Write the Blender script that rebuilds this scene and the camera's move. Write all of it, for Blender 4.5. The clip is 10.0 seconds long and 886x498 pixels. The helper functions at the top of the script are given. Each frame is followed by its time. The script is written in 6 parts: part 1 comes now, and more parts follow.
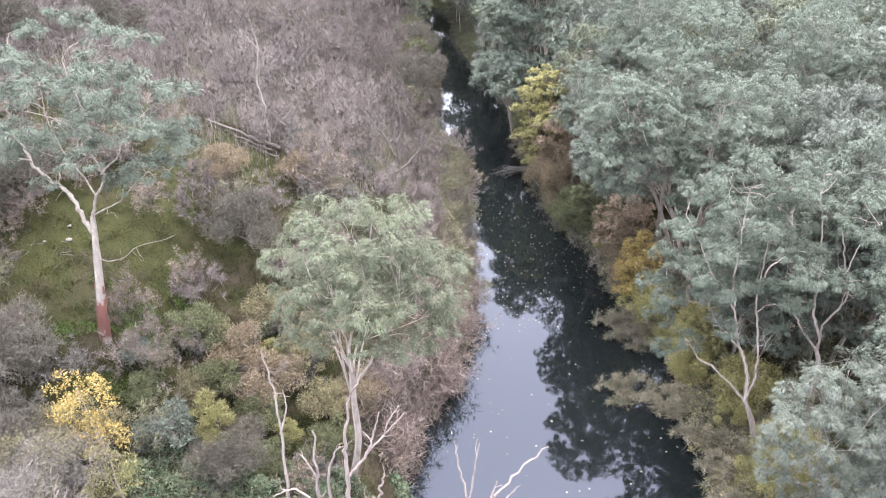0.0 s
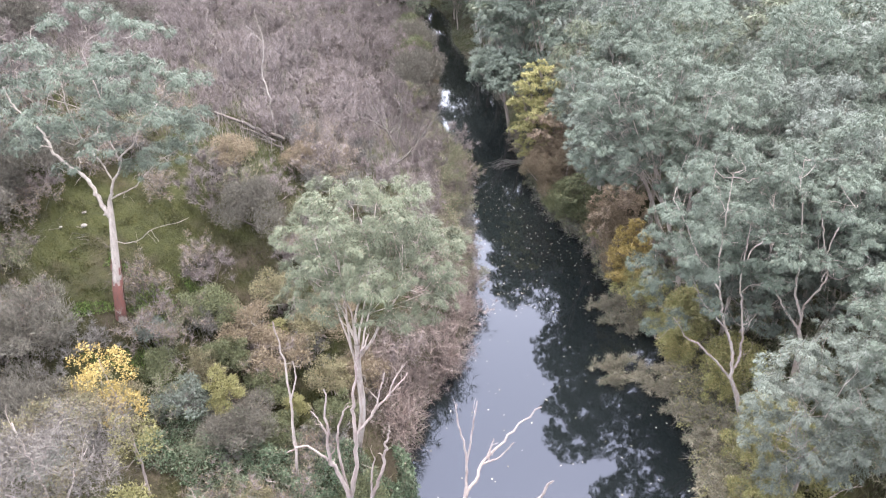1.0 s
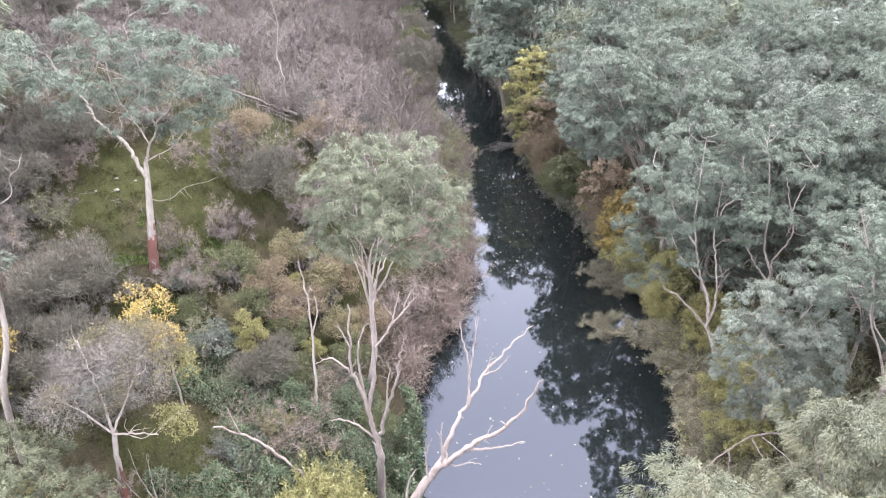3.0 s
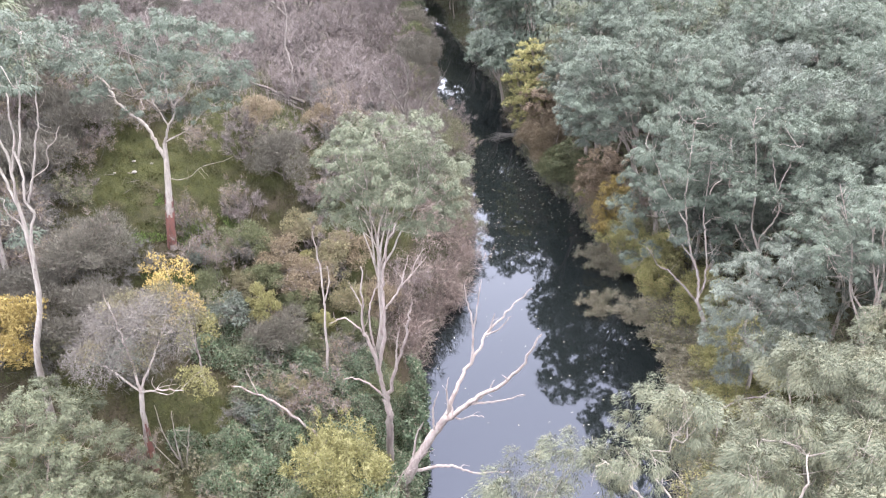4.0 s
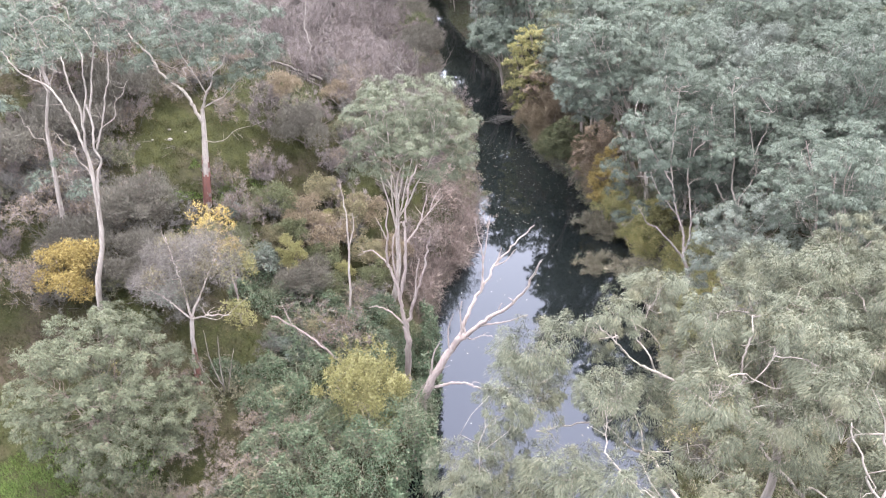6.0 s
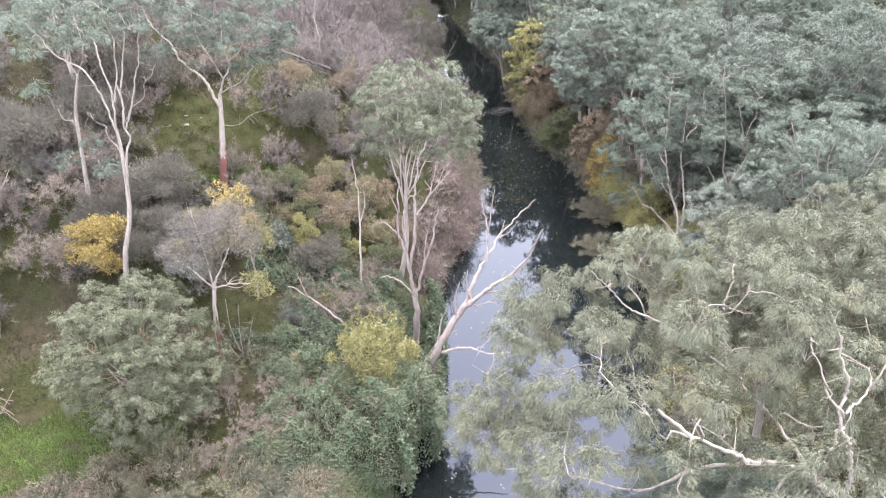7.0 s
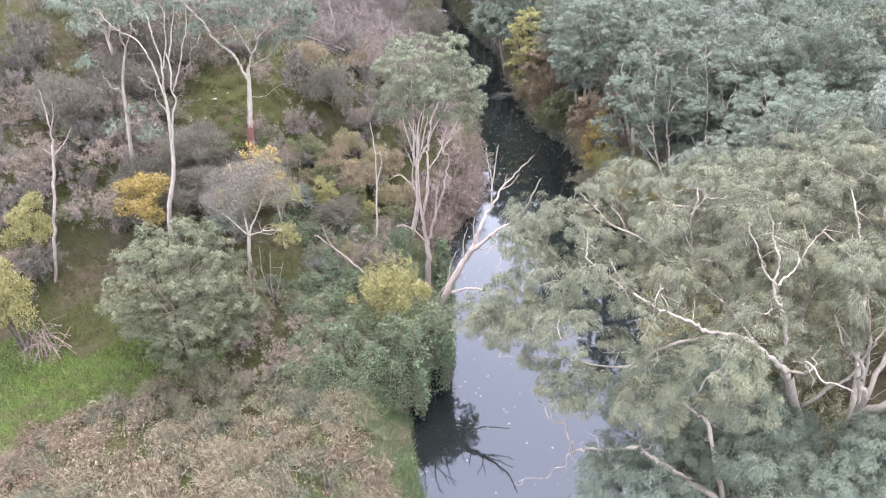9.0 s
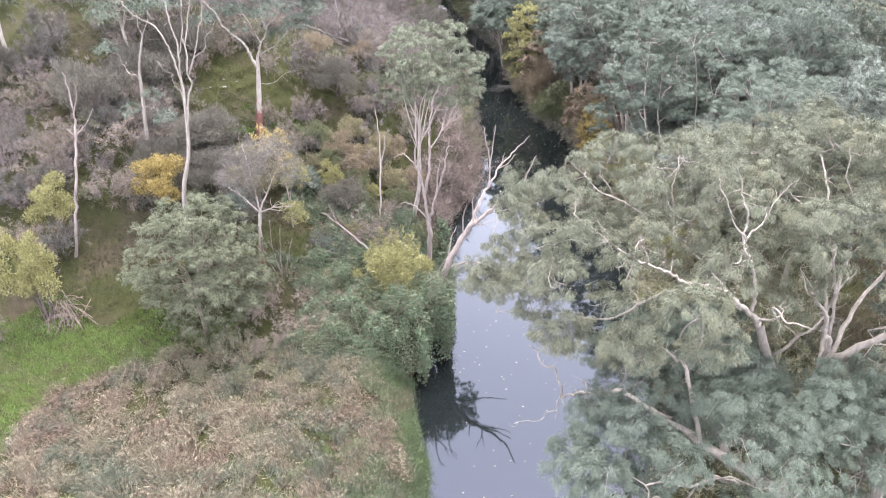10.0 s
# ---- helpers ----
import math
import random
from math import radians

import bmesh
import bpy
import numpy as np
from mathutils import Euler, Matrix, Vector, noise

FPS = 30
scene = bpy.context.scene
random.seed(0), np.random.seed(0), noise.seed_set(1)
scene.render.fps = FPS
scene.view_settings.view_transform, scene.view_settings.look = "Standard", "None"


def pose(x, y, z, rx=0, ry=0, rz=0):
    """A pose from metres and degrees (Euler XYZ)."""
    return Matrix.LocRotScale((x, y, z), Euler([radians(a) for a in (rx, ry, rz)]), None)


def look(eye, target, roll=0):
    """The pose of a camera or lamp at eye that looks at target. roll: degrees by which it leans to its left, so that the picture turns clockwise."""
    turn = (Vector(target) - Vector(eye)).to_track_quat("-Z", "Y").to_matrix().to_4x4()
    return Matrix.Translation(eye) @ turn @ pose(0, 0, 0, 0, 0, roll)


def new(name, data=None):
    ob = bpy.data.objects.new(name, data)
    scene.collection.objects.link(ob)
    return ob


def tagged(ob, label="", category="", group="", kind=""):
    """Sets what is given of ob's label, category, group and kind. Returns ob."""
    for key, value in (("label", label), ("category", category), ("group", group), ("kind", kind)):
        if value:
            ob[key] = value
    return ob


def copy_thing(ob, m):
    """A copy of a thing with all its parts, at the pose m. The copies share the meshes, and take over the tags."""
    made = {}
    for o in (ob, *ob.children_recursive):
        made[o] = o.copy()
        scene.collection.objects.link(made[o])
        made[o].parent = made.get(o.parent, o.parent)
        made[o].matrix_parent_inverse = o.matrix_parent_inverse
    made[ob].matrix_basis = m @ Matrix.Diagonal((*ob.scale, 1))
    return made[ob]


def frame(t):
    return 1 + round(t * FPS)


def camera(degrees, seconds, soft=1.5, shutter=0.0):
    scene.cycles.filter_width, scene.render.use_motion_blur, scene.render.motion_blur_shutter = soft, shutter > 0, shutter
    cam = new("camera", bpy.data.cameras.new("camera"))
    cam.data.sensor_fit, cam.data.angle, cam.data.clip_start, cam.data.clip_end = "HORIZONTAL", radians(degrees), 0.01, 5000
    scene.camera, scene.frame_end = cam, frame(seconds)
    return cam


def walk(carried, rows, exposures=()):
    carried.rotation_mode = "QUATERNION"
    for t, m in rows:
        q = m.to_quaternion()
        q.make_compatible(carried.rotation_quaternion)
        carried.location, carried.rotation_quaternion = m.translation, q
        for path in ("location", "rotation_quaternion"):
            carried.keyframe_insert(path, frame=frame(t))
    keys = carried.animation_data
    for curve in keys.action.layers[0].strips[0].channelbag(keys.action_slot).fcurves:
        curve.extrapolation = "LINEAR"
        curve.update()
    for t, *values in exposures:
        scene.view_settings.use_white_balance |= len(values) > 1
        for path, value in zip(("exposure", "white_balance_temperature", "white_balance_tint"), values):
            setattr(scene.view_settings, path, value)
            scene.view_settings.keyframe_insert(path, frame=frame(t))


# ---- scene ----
cam = camera(67.0, 10.0, soft=1.15)
PATH = [
    (0.0, (-0.386, -0.028, 36.009), (-0.814, 8.432, 30.694), -0.71),
    (0.5, (-0.382, -1.113, 36.137), (-0.793, 7.346, 30.820), -0.71),
    (1.0, (-0.391, -2.272, 36.213), (-0.784, 6.187, 30.893), -0.71),
    (1.5, (-0.418, -3.496, 36.248), (-0.795, 4.962, 30.925), -0.70),
    (2.0, (-0.466, -4.780, 36.251), (-0.827, 3.677, 30.926), -0.70),
    (2.5, (-0.538, -6.119, 36.231), (-0.884, 2.338, 30.905), -0.70),
    (3.2, (-0.681, -8.072, 36.181), (-1.008, 0.384, 30.853), -0.69),
    (4.0, (-0.906, -10.400, 36.109), (-1.212, -1.945, 30.779), -0.69),
    (4.5, (-1.076, -11.900, 36.065), (-1.371, -3.445, 30.734), -0.69),
    (5.0, (-1.266, -13.429, 36.025), (-1.551, -4.973, 30.693), -0.69),
    (5.5, (-1.472, -14.983, 35.991), (-1.747, -6.527, 30.659), -0.68),
    (6.2, (-1.777, -17.194, 35.955), (-2.038, -8.738, 30.624), -0.68),
    (7.0, (-2.125, -19.763, 35.929), (-2.374, -11.306, 30.598), -0.68),
    (7.5, (-2.328, -21.387, 35.917), (-2.571, -12.929, 30.587), -0.68),
    (8.0, (-2.509, -23.022, 35.904), (-2.746, -14.563, 30.575), -0.68),
    (8.5, (-2.656, -24.667, 35.884), (-2.889, -16.208, 30.556), -0.67),
    (9.0, (-2.758, -26.321, 35.853), (-2.986, -17.861, 30.526), -0.67),
    (9.5, (-2.800, -27.984, 35.802), (-3.026, -19.522, 30.477), -0.67),
    (10.0, (-2.769, -29.653, 35.723), (-2.992, -21.190, 30.401), -0.67),
]
EV = 3.06
walk(cam, [(t, look(eye, target, roll)) for t, eye, target, roll in PATH], exposures=[(0.0, EV), (10.0, EV)])

# ---- sky and sun: bright overcast ----
world = bpy.data.worlds.new("overcast_sky")
scene.world = world
world.use_nodes = True
wt = world.node_tree
wt.nodes.clear()
sky = wt.nodes.new("ShaderNodeTexSky")
sky.sky_type, sky.sun_disc = "NISHITA", False
sky.sun_elevation, sky.sun_rotation = radians(72), radians(20)
sky.air_density, sky.dust_density = 1.0, 3.0
hsv = wt.nodes.new("ShaderNodeHueSaturation")
hsv.inputs["Saturation"].default_value = 0.5
wbg = wt.nodes.new("ShaderNodeBackground")
wbg.inputs["Strength"].default_value = 0.08
# the even cloud layer under the sky
cloud = wt.nodes.new("ShaderNodeBackground")
cloud.inputs["Color"].default_value = (0.60, 0.61, 0.71, 1)
cloud.inputs["Strength"].default_value = 1.5
both = wt.nodes.new("ShaderNodeAddShader")
wout = wt.nodes.new("ShaderNodeOutputWorld")
wt.links.new(sky.outputs[0], hsv.inputs["Color"])
wt.links.new(hsv.outputs[0], wbg.inputs["Color"])
wt.links.new(wbg.outputs[0], both.inputs[0])
wt.links.new(cloud.outputs[0], both.inputs[1])
wt.links.new(both.outputs[0], wout.inputs["Surface"])

sun_data = bpy.data.lights.new("sun", "SUN")
sun_data.energy, sun_data.angle, sun_data.color = 1.5, radians(32), (1.0, 0.96, 0.92)
sun = new("sun", sun_data)
sun.matrix_world = look((10.6, 29.0, 95.0), (0, 0, 0))


# ---- materials ----
def nodes_of(name):
    m = bpy.data.materials.new(name)
    m.use_nodes = True
    return m, m.node_tree, m.node_tree.nodes["Principled BSDF"]


def ramp(nt, fac, stops):
    r = nt.nodes.new("ShaderNodeValToRGB")
    while len(r.color_ramp.elements) < len(stops):
        r.color_ramp.elements.new(0.5)
    for e, (p, c) in zip(r.color_ramp.elements, stops):
        e.position, e.color = p, (*c, 1)
    nt.links.new(fac, r.inputs[0])
    return r.outputs[0]


def mix(nt, fac, a, b, mode="MIX"):
    n = nt.nodes.new("ShaderNodeMix")
    n.data_type, n.blend_type = "RGBA", mode
    for key, value in ((0, fac), (6, a), (7, b)):
        if hasattr(value, "links"):
            nt.links.new(value, n.inputs[key])
        else:
            n.inputs[key].default_value = value
    return n.outputs[2]


def noise_tex(nt, scale, detail=4.0, stretch=(1, 1, 1), rough=0.6):
    co = nt.nodes.new("ShaderNodeTexCoord")
    mp = nt.nodes.new("ShaderNodeMapping")
    mp.inputs["Scale"].default_value = stretch
    n = nt.nodes.new("ShaderNodeTexNoise")
    n.inputs["Scale"].default_value, n.inputs["Detail"].default_value = scale, detail
    n.inputs["Roughness"].default_value = rough
    nt.links.new(co.outputs["Object"], mp.inputs[0])
    nt.links.new(mp.outputs[0], n.inputs["Vector"])
    return n.outputs["Fac"]


def leaf_material(name, stops, translucent=0.14, rough=0.6, patch=0.0, patch_colour=(0.2, 0.1, 0.05), gloss=0.14):
    """Leaves: each leaf takes its own tone, each plant a slight one of its own."""
    m, nt, bsdf = nodes_of(name)
    geo = nt.nodes.new("ShaderNodeNewGeometry")
    info = nt.nodes.new("ShaderNodeObjectInfo")
    colour = ramp(nt, geo.outputs["Random Per Island"], stops)
    big = noise_tex(nt, 0.55, 2.0)
    hue = nt.nodes.new("ShaderNodeHueSaturation")
    mr = nt.nodes.new("ShaderNodeMapRange")
    mr.inputs[3].default_value, mr.inputs[4].default_value = 0.84, 1.16
    hue.inputs["Saturation"].default_value = 0.85
    nt.links.new(info.outputs["Random"], mr.inputs[0])
    nt.links.new(mr.outputs[0], hue.inputs["Value"])
    if patch:
        fac = ramp(nt, big, [(0.5, (0, 0, 0)), (0.68, (patch, patch, patch))])
        colour = mix(nt, fac, colour, (*patch_colour, 1))
    nt.links.new(colour, hue.inputs["Color"])
    nt.links.new(hue.outputs[0], bsdf.inputs["Base Color"])
    bsdf.inputs["Roughness"].default_value = rough
    bsdf.inputs["Specular IOR Level"].default_value = gloss
    tr = nt.nodes.new("ShaderNodeBsdfTranslucent")
    nt.links.new(hue.outputs[0], tr.inputs[0])
    ms = nt.nodes.new("ShaderNodeMixShader")
    ms.inputs[0].default_value = translucent
    out = nt.nodes["Material Output"]
    nt.links.new(bsdf.outputs[0], ms.inputs[1])
    nt.links.new(tr.outputs[0], ms.inputs[2])
    nt.links.new(ms.outputs[0], out.inputs["Surface"])
    return m


def bark_material(name, pale, dark, streak=(6, 6, 0.7), rough=0.85, cut=0.52):
    m, nt, bsdf = nodes_of(name)
    n1 = noise_tex(nt, 1.3, 5.0, streak)
    n2 = noise_tex(nt, 14.0, 3.0)
    c = ramp(nt, n1, [(cut - 0.14, pale), (cut + 0.14, dark)])
    c = mix(nt, 0.35, c, ramp(nt, n2, [(0.3, tuple(v * 0.55 for v in pale)), (0.7, pale)]))
    n3, n4 = noise_tex(nt, 0.9, 3.0, (2.2, 2.2, 0.8)), noise_tex(nt, 2.6, 2.0, (3, 3, 1.1))
    c = mix(nt, ramp(nt, n3, [(0.54, (0, 0, 0)), (0.68, (0.75, 0.75, 0.75))]), c, (dark[0] * 0.8, dark[1] * 0.82, dark[2] * 0.86, 1))
    c = mix(nt, ramp(nt, n4, [(0.66, (0, 0, 0)), (0.74, (0.8, 0.8, 0.8))]), c, (dark[0] * 0.45, dark[1] * 0.4, dark[2] * 0.38, 1))
    nt.links.new(c, bsdf.inputs["Base Color"])
    bsdf.inputs["Roughness"].default_value = rough
    bp = nt.nodes.new("ShaderNodeBump")
    bp.inputs["Strength"].default_value, bp.inputs["Distance"].default_value = 0.5, 0.02
    nt.links.new(n1, bp.inputs["Height"])
    nt.links.new(bp.outputs[0], bsdf.inputs["Normal"])
    return m


def twig_material(name, stops, rough=0.9):
    m, nt, bsdf = nodes_of(name)
    geo = nt.nodes.new("ShaderNodeNewGeometry")
    info = nt.nodes.new("ShaderNodeObjectInfo")
    c = ramp(nt, geo.outputs["Random Per Island"], stops)
    hue = nt.nodes.new("ShaderNodeHueSaturation")
    mr = nt.nodes.new("ShaderNodeMapRange")
    mr.inputs[3].default_value, mr.inputs[4].default_value = 0.75, 1.25
    nt.links.new(info.outputs["Random"], mr.inputs[0])
    nt.links.new(mr.outputs[0], hue.inputs["Value"])
    nt.links.new(c, hue.inputs["Color"])
    nt.links.new(hue.outputs[0], bsdf.inputs["Base Color"])
    bsdf.inputs["Roughness"].default_value = rough
    return m


LEAF_BLUE = leaf_material("gum_leaf_blue_grey", [(0.0, (0.036, 0.047, 0.034)), (0.5, (0.063, 0.077, 0.056)), (0.95, (0.089, 0.107, 0.079)), (1.0, (0.103, 0.099, 0.071))])
LEAF_OLIVE = leaf_material("gum_leaf_olive", [(0.0, (0.032, 0.037, 0.022)), (0.5, (0.066, 0.070, 0.044)), (0.92, (0.096, 0.101, 0.064)), (1.0, (0.119, 0.101, 0.063))], patch=0.35, patch_colour=(0.096, 0.081, 0.038))
LEAF_GREY = leaf_material("gum_leaf_pale_grey", [(0.0, (0.047, 0.056, 0.043)), (0.6, (0.081, 0.092, 0.073)), (1.0, (0.113, 0.124, 0.101))])
LEAF_DOME = leaf_material("bush_leaf_grey_green", [(0.0, (0.040, 0.047, 0.026)), (0.5, (0.071, 0.081, 0.047)), (0.9, (0.100, 0.110, 0.069)), (1.0, (0.112, 0.090, 0.054))])
LEAF_BUSH = leaf_material("bush_leaf_olive", [(0.0, (0.032, 0.037, 0.019)), (0.5, (0.057, 0.063, 0.034)), (0.9, (0.086, 0.092, 0.054)), (1.0, (0.095, 0.075, 0.043))])
LEAF_IVY = leaf_material("ivy_leaf", [(0.0, (0.025, 0.043, 0.020)), (0.5, (0.058, 0.086, 0.043)), (0.9, (0.097, 0.121, 0.070)), (1.0, (0.145, 0.105, 0.077))], translucent=0.2, rough=0.5, patch=0.45, patch_colour=(0.076, 0.066, 0.041), gloss=0.16)
LEAF_HERB = leaf_material("herb_leaf", [(0.0, (0.035, 0.052, 0.021)), (0.5, (0.069, 0.094, 0.042)), (0.9, (0.103, 0.129, 0.065)), (1.0, (0.134, 0.124, 0.069))], patch=0.5, patch_colour=(0.073, 0.113, 0.034))
LEAF_YELLOW = leaf_material("autumn_leaf_yellow", [(0.0, (0.119, 0.076, 0.013)), (0.5, (0.222, 0.156, 0.029)), (1.0, (0.299, 0.227, 0.066))], translucent=0.4)
LEAF_LIME = leaf_material("autumn_leaf_yellow_green", [(0.0, (0.079, 0.073, 0.021)), (0.5, (0.151, 0.139, 0.044)), (1.0, (0.215, 0.197, 0.084))], translucent=0.4)
LEAF_AMBER = leaf_material("autumn_leaf_amber", [(0.0, (0.06, 0.052, 0.025)), (0.5, (0.11, 0.098, 0.048)), (0.9, (0.165, 0.142, 0.075)), (1.0, (0.125, 0.08, 0.05))], translucent=0.35, patch=0.7, patch_colour=(0.1, 0.075, 0.052))
LEAF_OCHRE = leaf_material("autumn_leaf_ochre", [(0.0, (0.112, 0.102, 0.031)), (0.5, (0.200, 0.185, 0.057)), (0.92, (0.299, 0.272, 0.100)), (1.0, (0.214, 0.131, 0.061))], translucent=0.35, patch=0.35, patch_colour=(0.121, 0.124, 0.047))
LEAF_RUST = leaf_material("autumn_leaf_rust", [(0.0, (0.064, 0.044, 0.025)), (0.5, (0.117, 0.086, 0.052)), (1.0, (0.175, 0.136, 0.086))], translucent=0.3, patch=0.6, patch_colour=(0.088, 0.071, 0.031))
LEAF_TAN = leaf_material("autumn_leaf_tan", [(0.0, (0.106, 0.073, 0.047)), (0.5, (0.199, 0.140, 0.094)), (1.0, (0.298, 0.224, 0.154))], translucent=0.3, patch=0.4, patch_colour=(0.172, 0.130, 0.056))
LEAF_GREEN = leaf_material("bush_leaf_green", [(0.0, (0.034, 0.039, 0.016)), (0.5, (0.066, 0.074, 0.031)), (1.0, (0.114, 0.112, 0.054))], translucent=0.25)
LEAF_SAGE = leaf_material("bush_leaf_dark_sage", [(0.0, (0.050, 0.045, 0.034)), (0.6, (0.077, 0.068, 0.053)), (1.0, (0.103, 0.090, 0.071))], translucent=0.15)
LEAF_WATER = leaf_material("fallen_leaf", [(0.0, (0.048, 0.040, 0.024)), (0.5, (0.096, 0.088, 0.064)), (1.0, (0.168, 0.160, 0.136))], translucent=0.0)
BLADE_REED = leaf_material("dry_reed_blade", [(0.0, (0.034, 0.027, 0.018)), (0.45, (0.096, 0.074, 0.047)), (0.85, (0.175, 0.138, 0.092)), (1.0, (0.215, 0.178, 0.125))], translucent=0.2, patch=0.5, patch_colour=(0.070, 0.072, 0.040))
BLADE_ROSY = leaf_material("rosy_reed_blade", [(0.0, (0.045, 0.028, 0.020)), (0.5, (0.128, 0.082, 0.060)), (1.0, (0.215, 0.150, 0.112))], translucent=0.2)
BLADE_GRASS = leaf_material("grass_blade", [(0.0, (0.043, 0.076, 0.013)), (0.5, (0.083, 0.132, 0.023)), (1.0, (0.132, 0.165, 0.041))], translucent=0.3, patch=0.4, patch_colour=(0.066, 0.074, 0.016), gloss=0.02)
BLADE_MOSS = leaf_material("short_grass_blade", [(0.0, (0.014, 0.016, 0.003)), (0.5, (0.025, 0.025, 0.005)), (1.0, (0.043, 0.039, 0.010))], translucent=0.2, patch=0.5, patch_colour=(0.044, 0.039, 0.010), gloss=0.02)
BLADE_WEED = leaf_material("weed_blade", [(0.0, (0.024, 0.025, 0.010)), (0.5, (0.043, 0.042, 0.018)), (1.0, (0.069, 0.061, 0.032))], translucent=0.2, patch=0.85, patch_colour=(0.044, 0.056, 0.015), gloss=0.02)
BARK_WHITE = bark_material("gum_bark_white", (0.193, 0.168, 0.146), (0.103, 0.081, 0.067), cut=0.5)
BARK_PINK = bark_material("gum_bark_pinkish", (0.254, 0.223, 0.199), (0.154, 0.111, 0.092))
BARK_RED = bark_material("peeled_bark_red", (0.103, 0.033, 0.022), (0.047, 0.025, 0.020), streak=(9, 9, 1.2), rough=0.8)
BARK_DEAD = bark_material("dead_wood_bleached", (0.183, 0.152, 0.138), (0.108, 0.076, 0.066), cut=0.52)
BARK_BROWN = bark_material("bark_dull_brown", (0.135, 0.104, 0.086), (0.068, 0.05, 0.042))
BARK_DARK = bark_material("bark_dark", (0.055, 0.043, 0.033), (0.025, 0.02, 0.016))
TWIG_PINK = twig_material("bare_twigs_pinkish", [(0.0, (0.058, 0.045, 0.040)), (0.6, (0.105, 0.084, 0.077)), (1.0, (0.158, 0.132, 0.124))])
TWIG_RED = twig_material("bare_twigs_red_brown", [(0.0, (0.057, 0.040, 0.034)), (0.6, (0.108, 0.078, 0.067)), (1.0, (0.176, 0.143, 0.127))])
TWIG_GREY = twig_material("bare_twigs_grey", [(0.0, (0.035, 0.031, 0.027)), (0.6, (0.065, 0.058, 0.050)), (1.0, (0.099, 0.088, 0.080))])
TWIG_DUSK = twig_material("bare_twigs_dusky", [(0.0, (0.035, 0.029, 0.026)), (0.6, (0.069, 0.059, 0.051)), (1.0, (0.110, 0.095, 0.083))])
TWIG_BROWN = twig_material("dry_stalks_brown", [(0.0, (0.075, 0.062, 0.044)), (0.5, (0.138, 0.118, 0.082)), (1.0, (0.216, 0.187, 0.135))])


def water_material():
    m, nt, bsdf = nodes_of("creek_water")
    bsdf.inputs["Base Color"].default_value = (0.004, 0.005, 0.005, 1)
    bsdf.inputs["Roughness"].default_value = 0.03
    bsdf.inputs["IOR"].default_value = 1.4
    # the sky's blue is put into the reflection tint; plain water has none
    bsdf.inputs["Specular Tint"].default_value = (0.73, 0.775, 1.0, 1)
    n = noise_tex(nt, 0.9, 3.0)
    bp = nt.nodes.new("ShaderNodeBump")
    bp.inputs["Strength"].default_value, bp.inputs["Distance"].default_value = 0.05, 0.02
    nt.links.new(n, bp.inputs["Height"])
    nt.links.new(bp.outputs[0], bsdf.inputs["Normal"])
    return m


def ground_material():
    m, nt, bsdf = nodes_of("ground_litter_and_moss")
    a, b, c = noise_tex(nt, 0.16, 5.0), noise_tex(nt, 1.7, 6.0), noise_tex(nt, 9.0, 4.0)
    litter = ramp(nt, b, [(0.3, (0.016, 0.012, 0.008)), (0.55, (0.034, 0.026, 0.018)), (0.75, (0.058, 0.045, 0.033))])
    moss = ramp(nt, b, [(0.3, (0.010, 0.014, 0.003)), (0.6, (0.023, 0.027, 0.006)), (0.8, (0.036, 0.037, 0.010))])
    col = mix(nt, ramp(nt, a, [(0.40, (0, 0, 0)), (0.54, (1, 1, 1))]), litter, moss)
    col = mix(nt, 0.4, col, ramp(nt, c, [(0.3, (0.010, 0.009, 0.006)), (0.7, (0.050, 0.043, 0.030))]))
    nt.links.new(col, bsdf.inputs["Base Color"])
    bsdf.inputs["Roughness"].default_value = 0.95
    bsdf.inputs["Specular IOR Level"].default_value = 0.05
    bp = nt.nodes.new("ShaderNodeBump")
    bp.inputs["Strength"].default_value, bp.inputs["Distance"].default_value = 0.8, 0.12
    nt.links.new(c, bp.inputs["Height"])
    nt.links.new(bp.outputs[0], bsdf.inputs["Normal"])
    return m


WATER, GROUND = water_material(), ground_material()

# ---- mesh helpers ----
rng = np.random.default_rng(7)


def unit(v):
    return v / np.maximum(np.linalg.norm(v, axis=-1, keepdims=True), 1e-9)


def mesh_from(name, verts, faces, material, smooth=False):
    """A mesh from arrays: faces is (n, 3) or (n, 4)."""
    verts, faces = np.asarray(verts, np.float32), np.asarray(faces, np.int32)
    me = bpy.data.meshes.new(name)
    n, k = faces.shape
    me.vertices.add(len(verts))
    me.vertices.foreach_set("co", verts.ravel())
    me.loops.add(n * k)
    me.loops.foreach_set("vertex_index", faces.ravel())
    me.polygons.add(n)
    me.polygons.foreach_set("loop_start", np.arange(n, dtype=np.int32) * k)
    me.polygons.foreach_set("use_smooth", np.full(n, smooth))
    me.materials.append(material)
    me.update(calc_edges=True)
    return me


def thing(name, at, label, category, group="", kind=""):
    ob = new(name)
    ob.empty_display_size = 0.3
    ob.location = at
    return tagged(ob, label, category, group, kind)


def part(name, me, parent, label=""):
    """One mesh under a thing or a part, given in the thing's own coordinates."""
    ob = new(name, me)
    ob.parent = parent
    if label:
        tagged(ob, label)
    return ob


def stuff(name, me, label, category, kind="stuff"):
    return tagged(new(name, me), label, category, kind=kind)


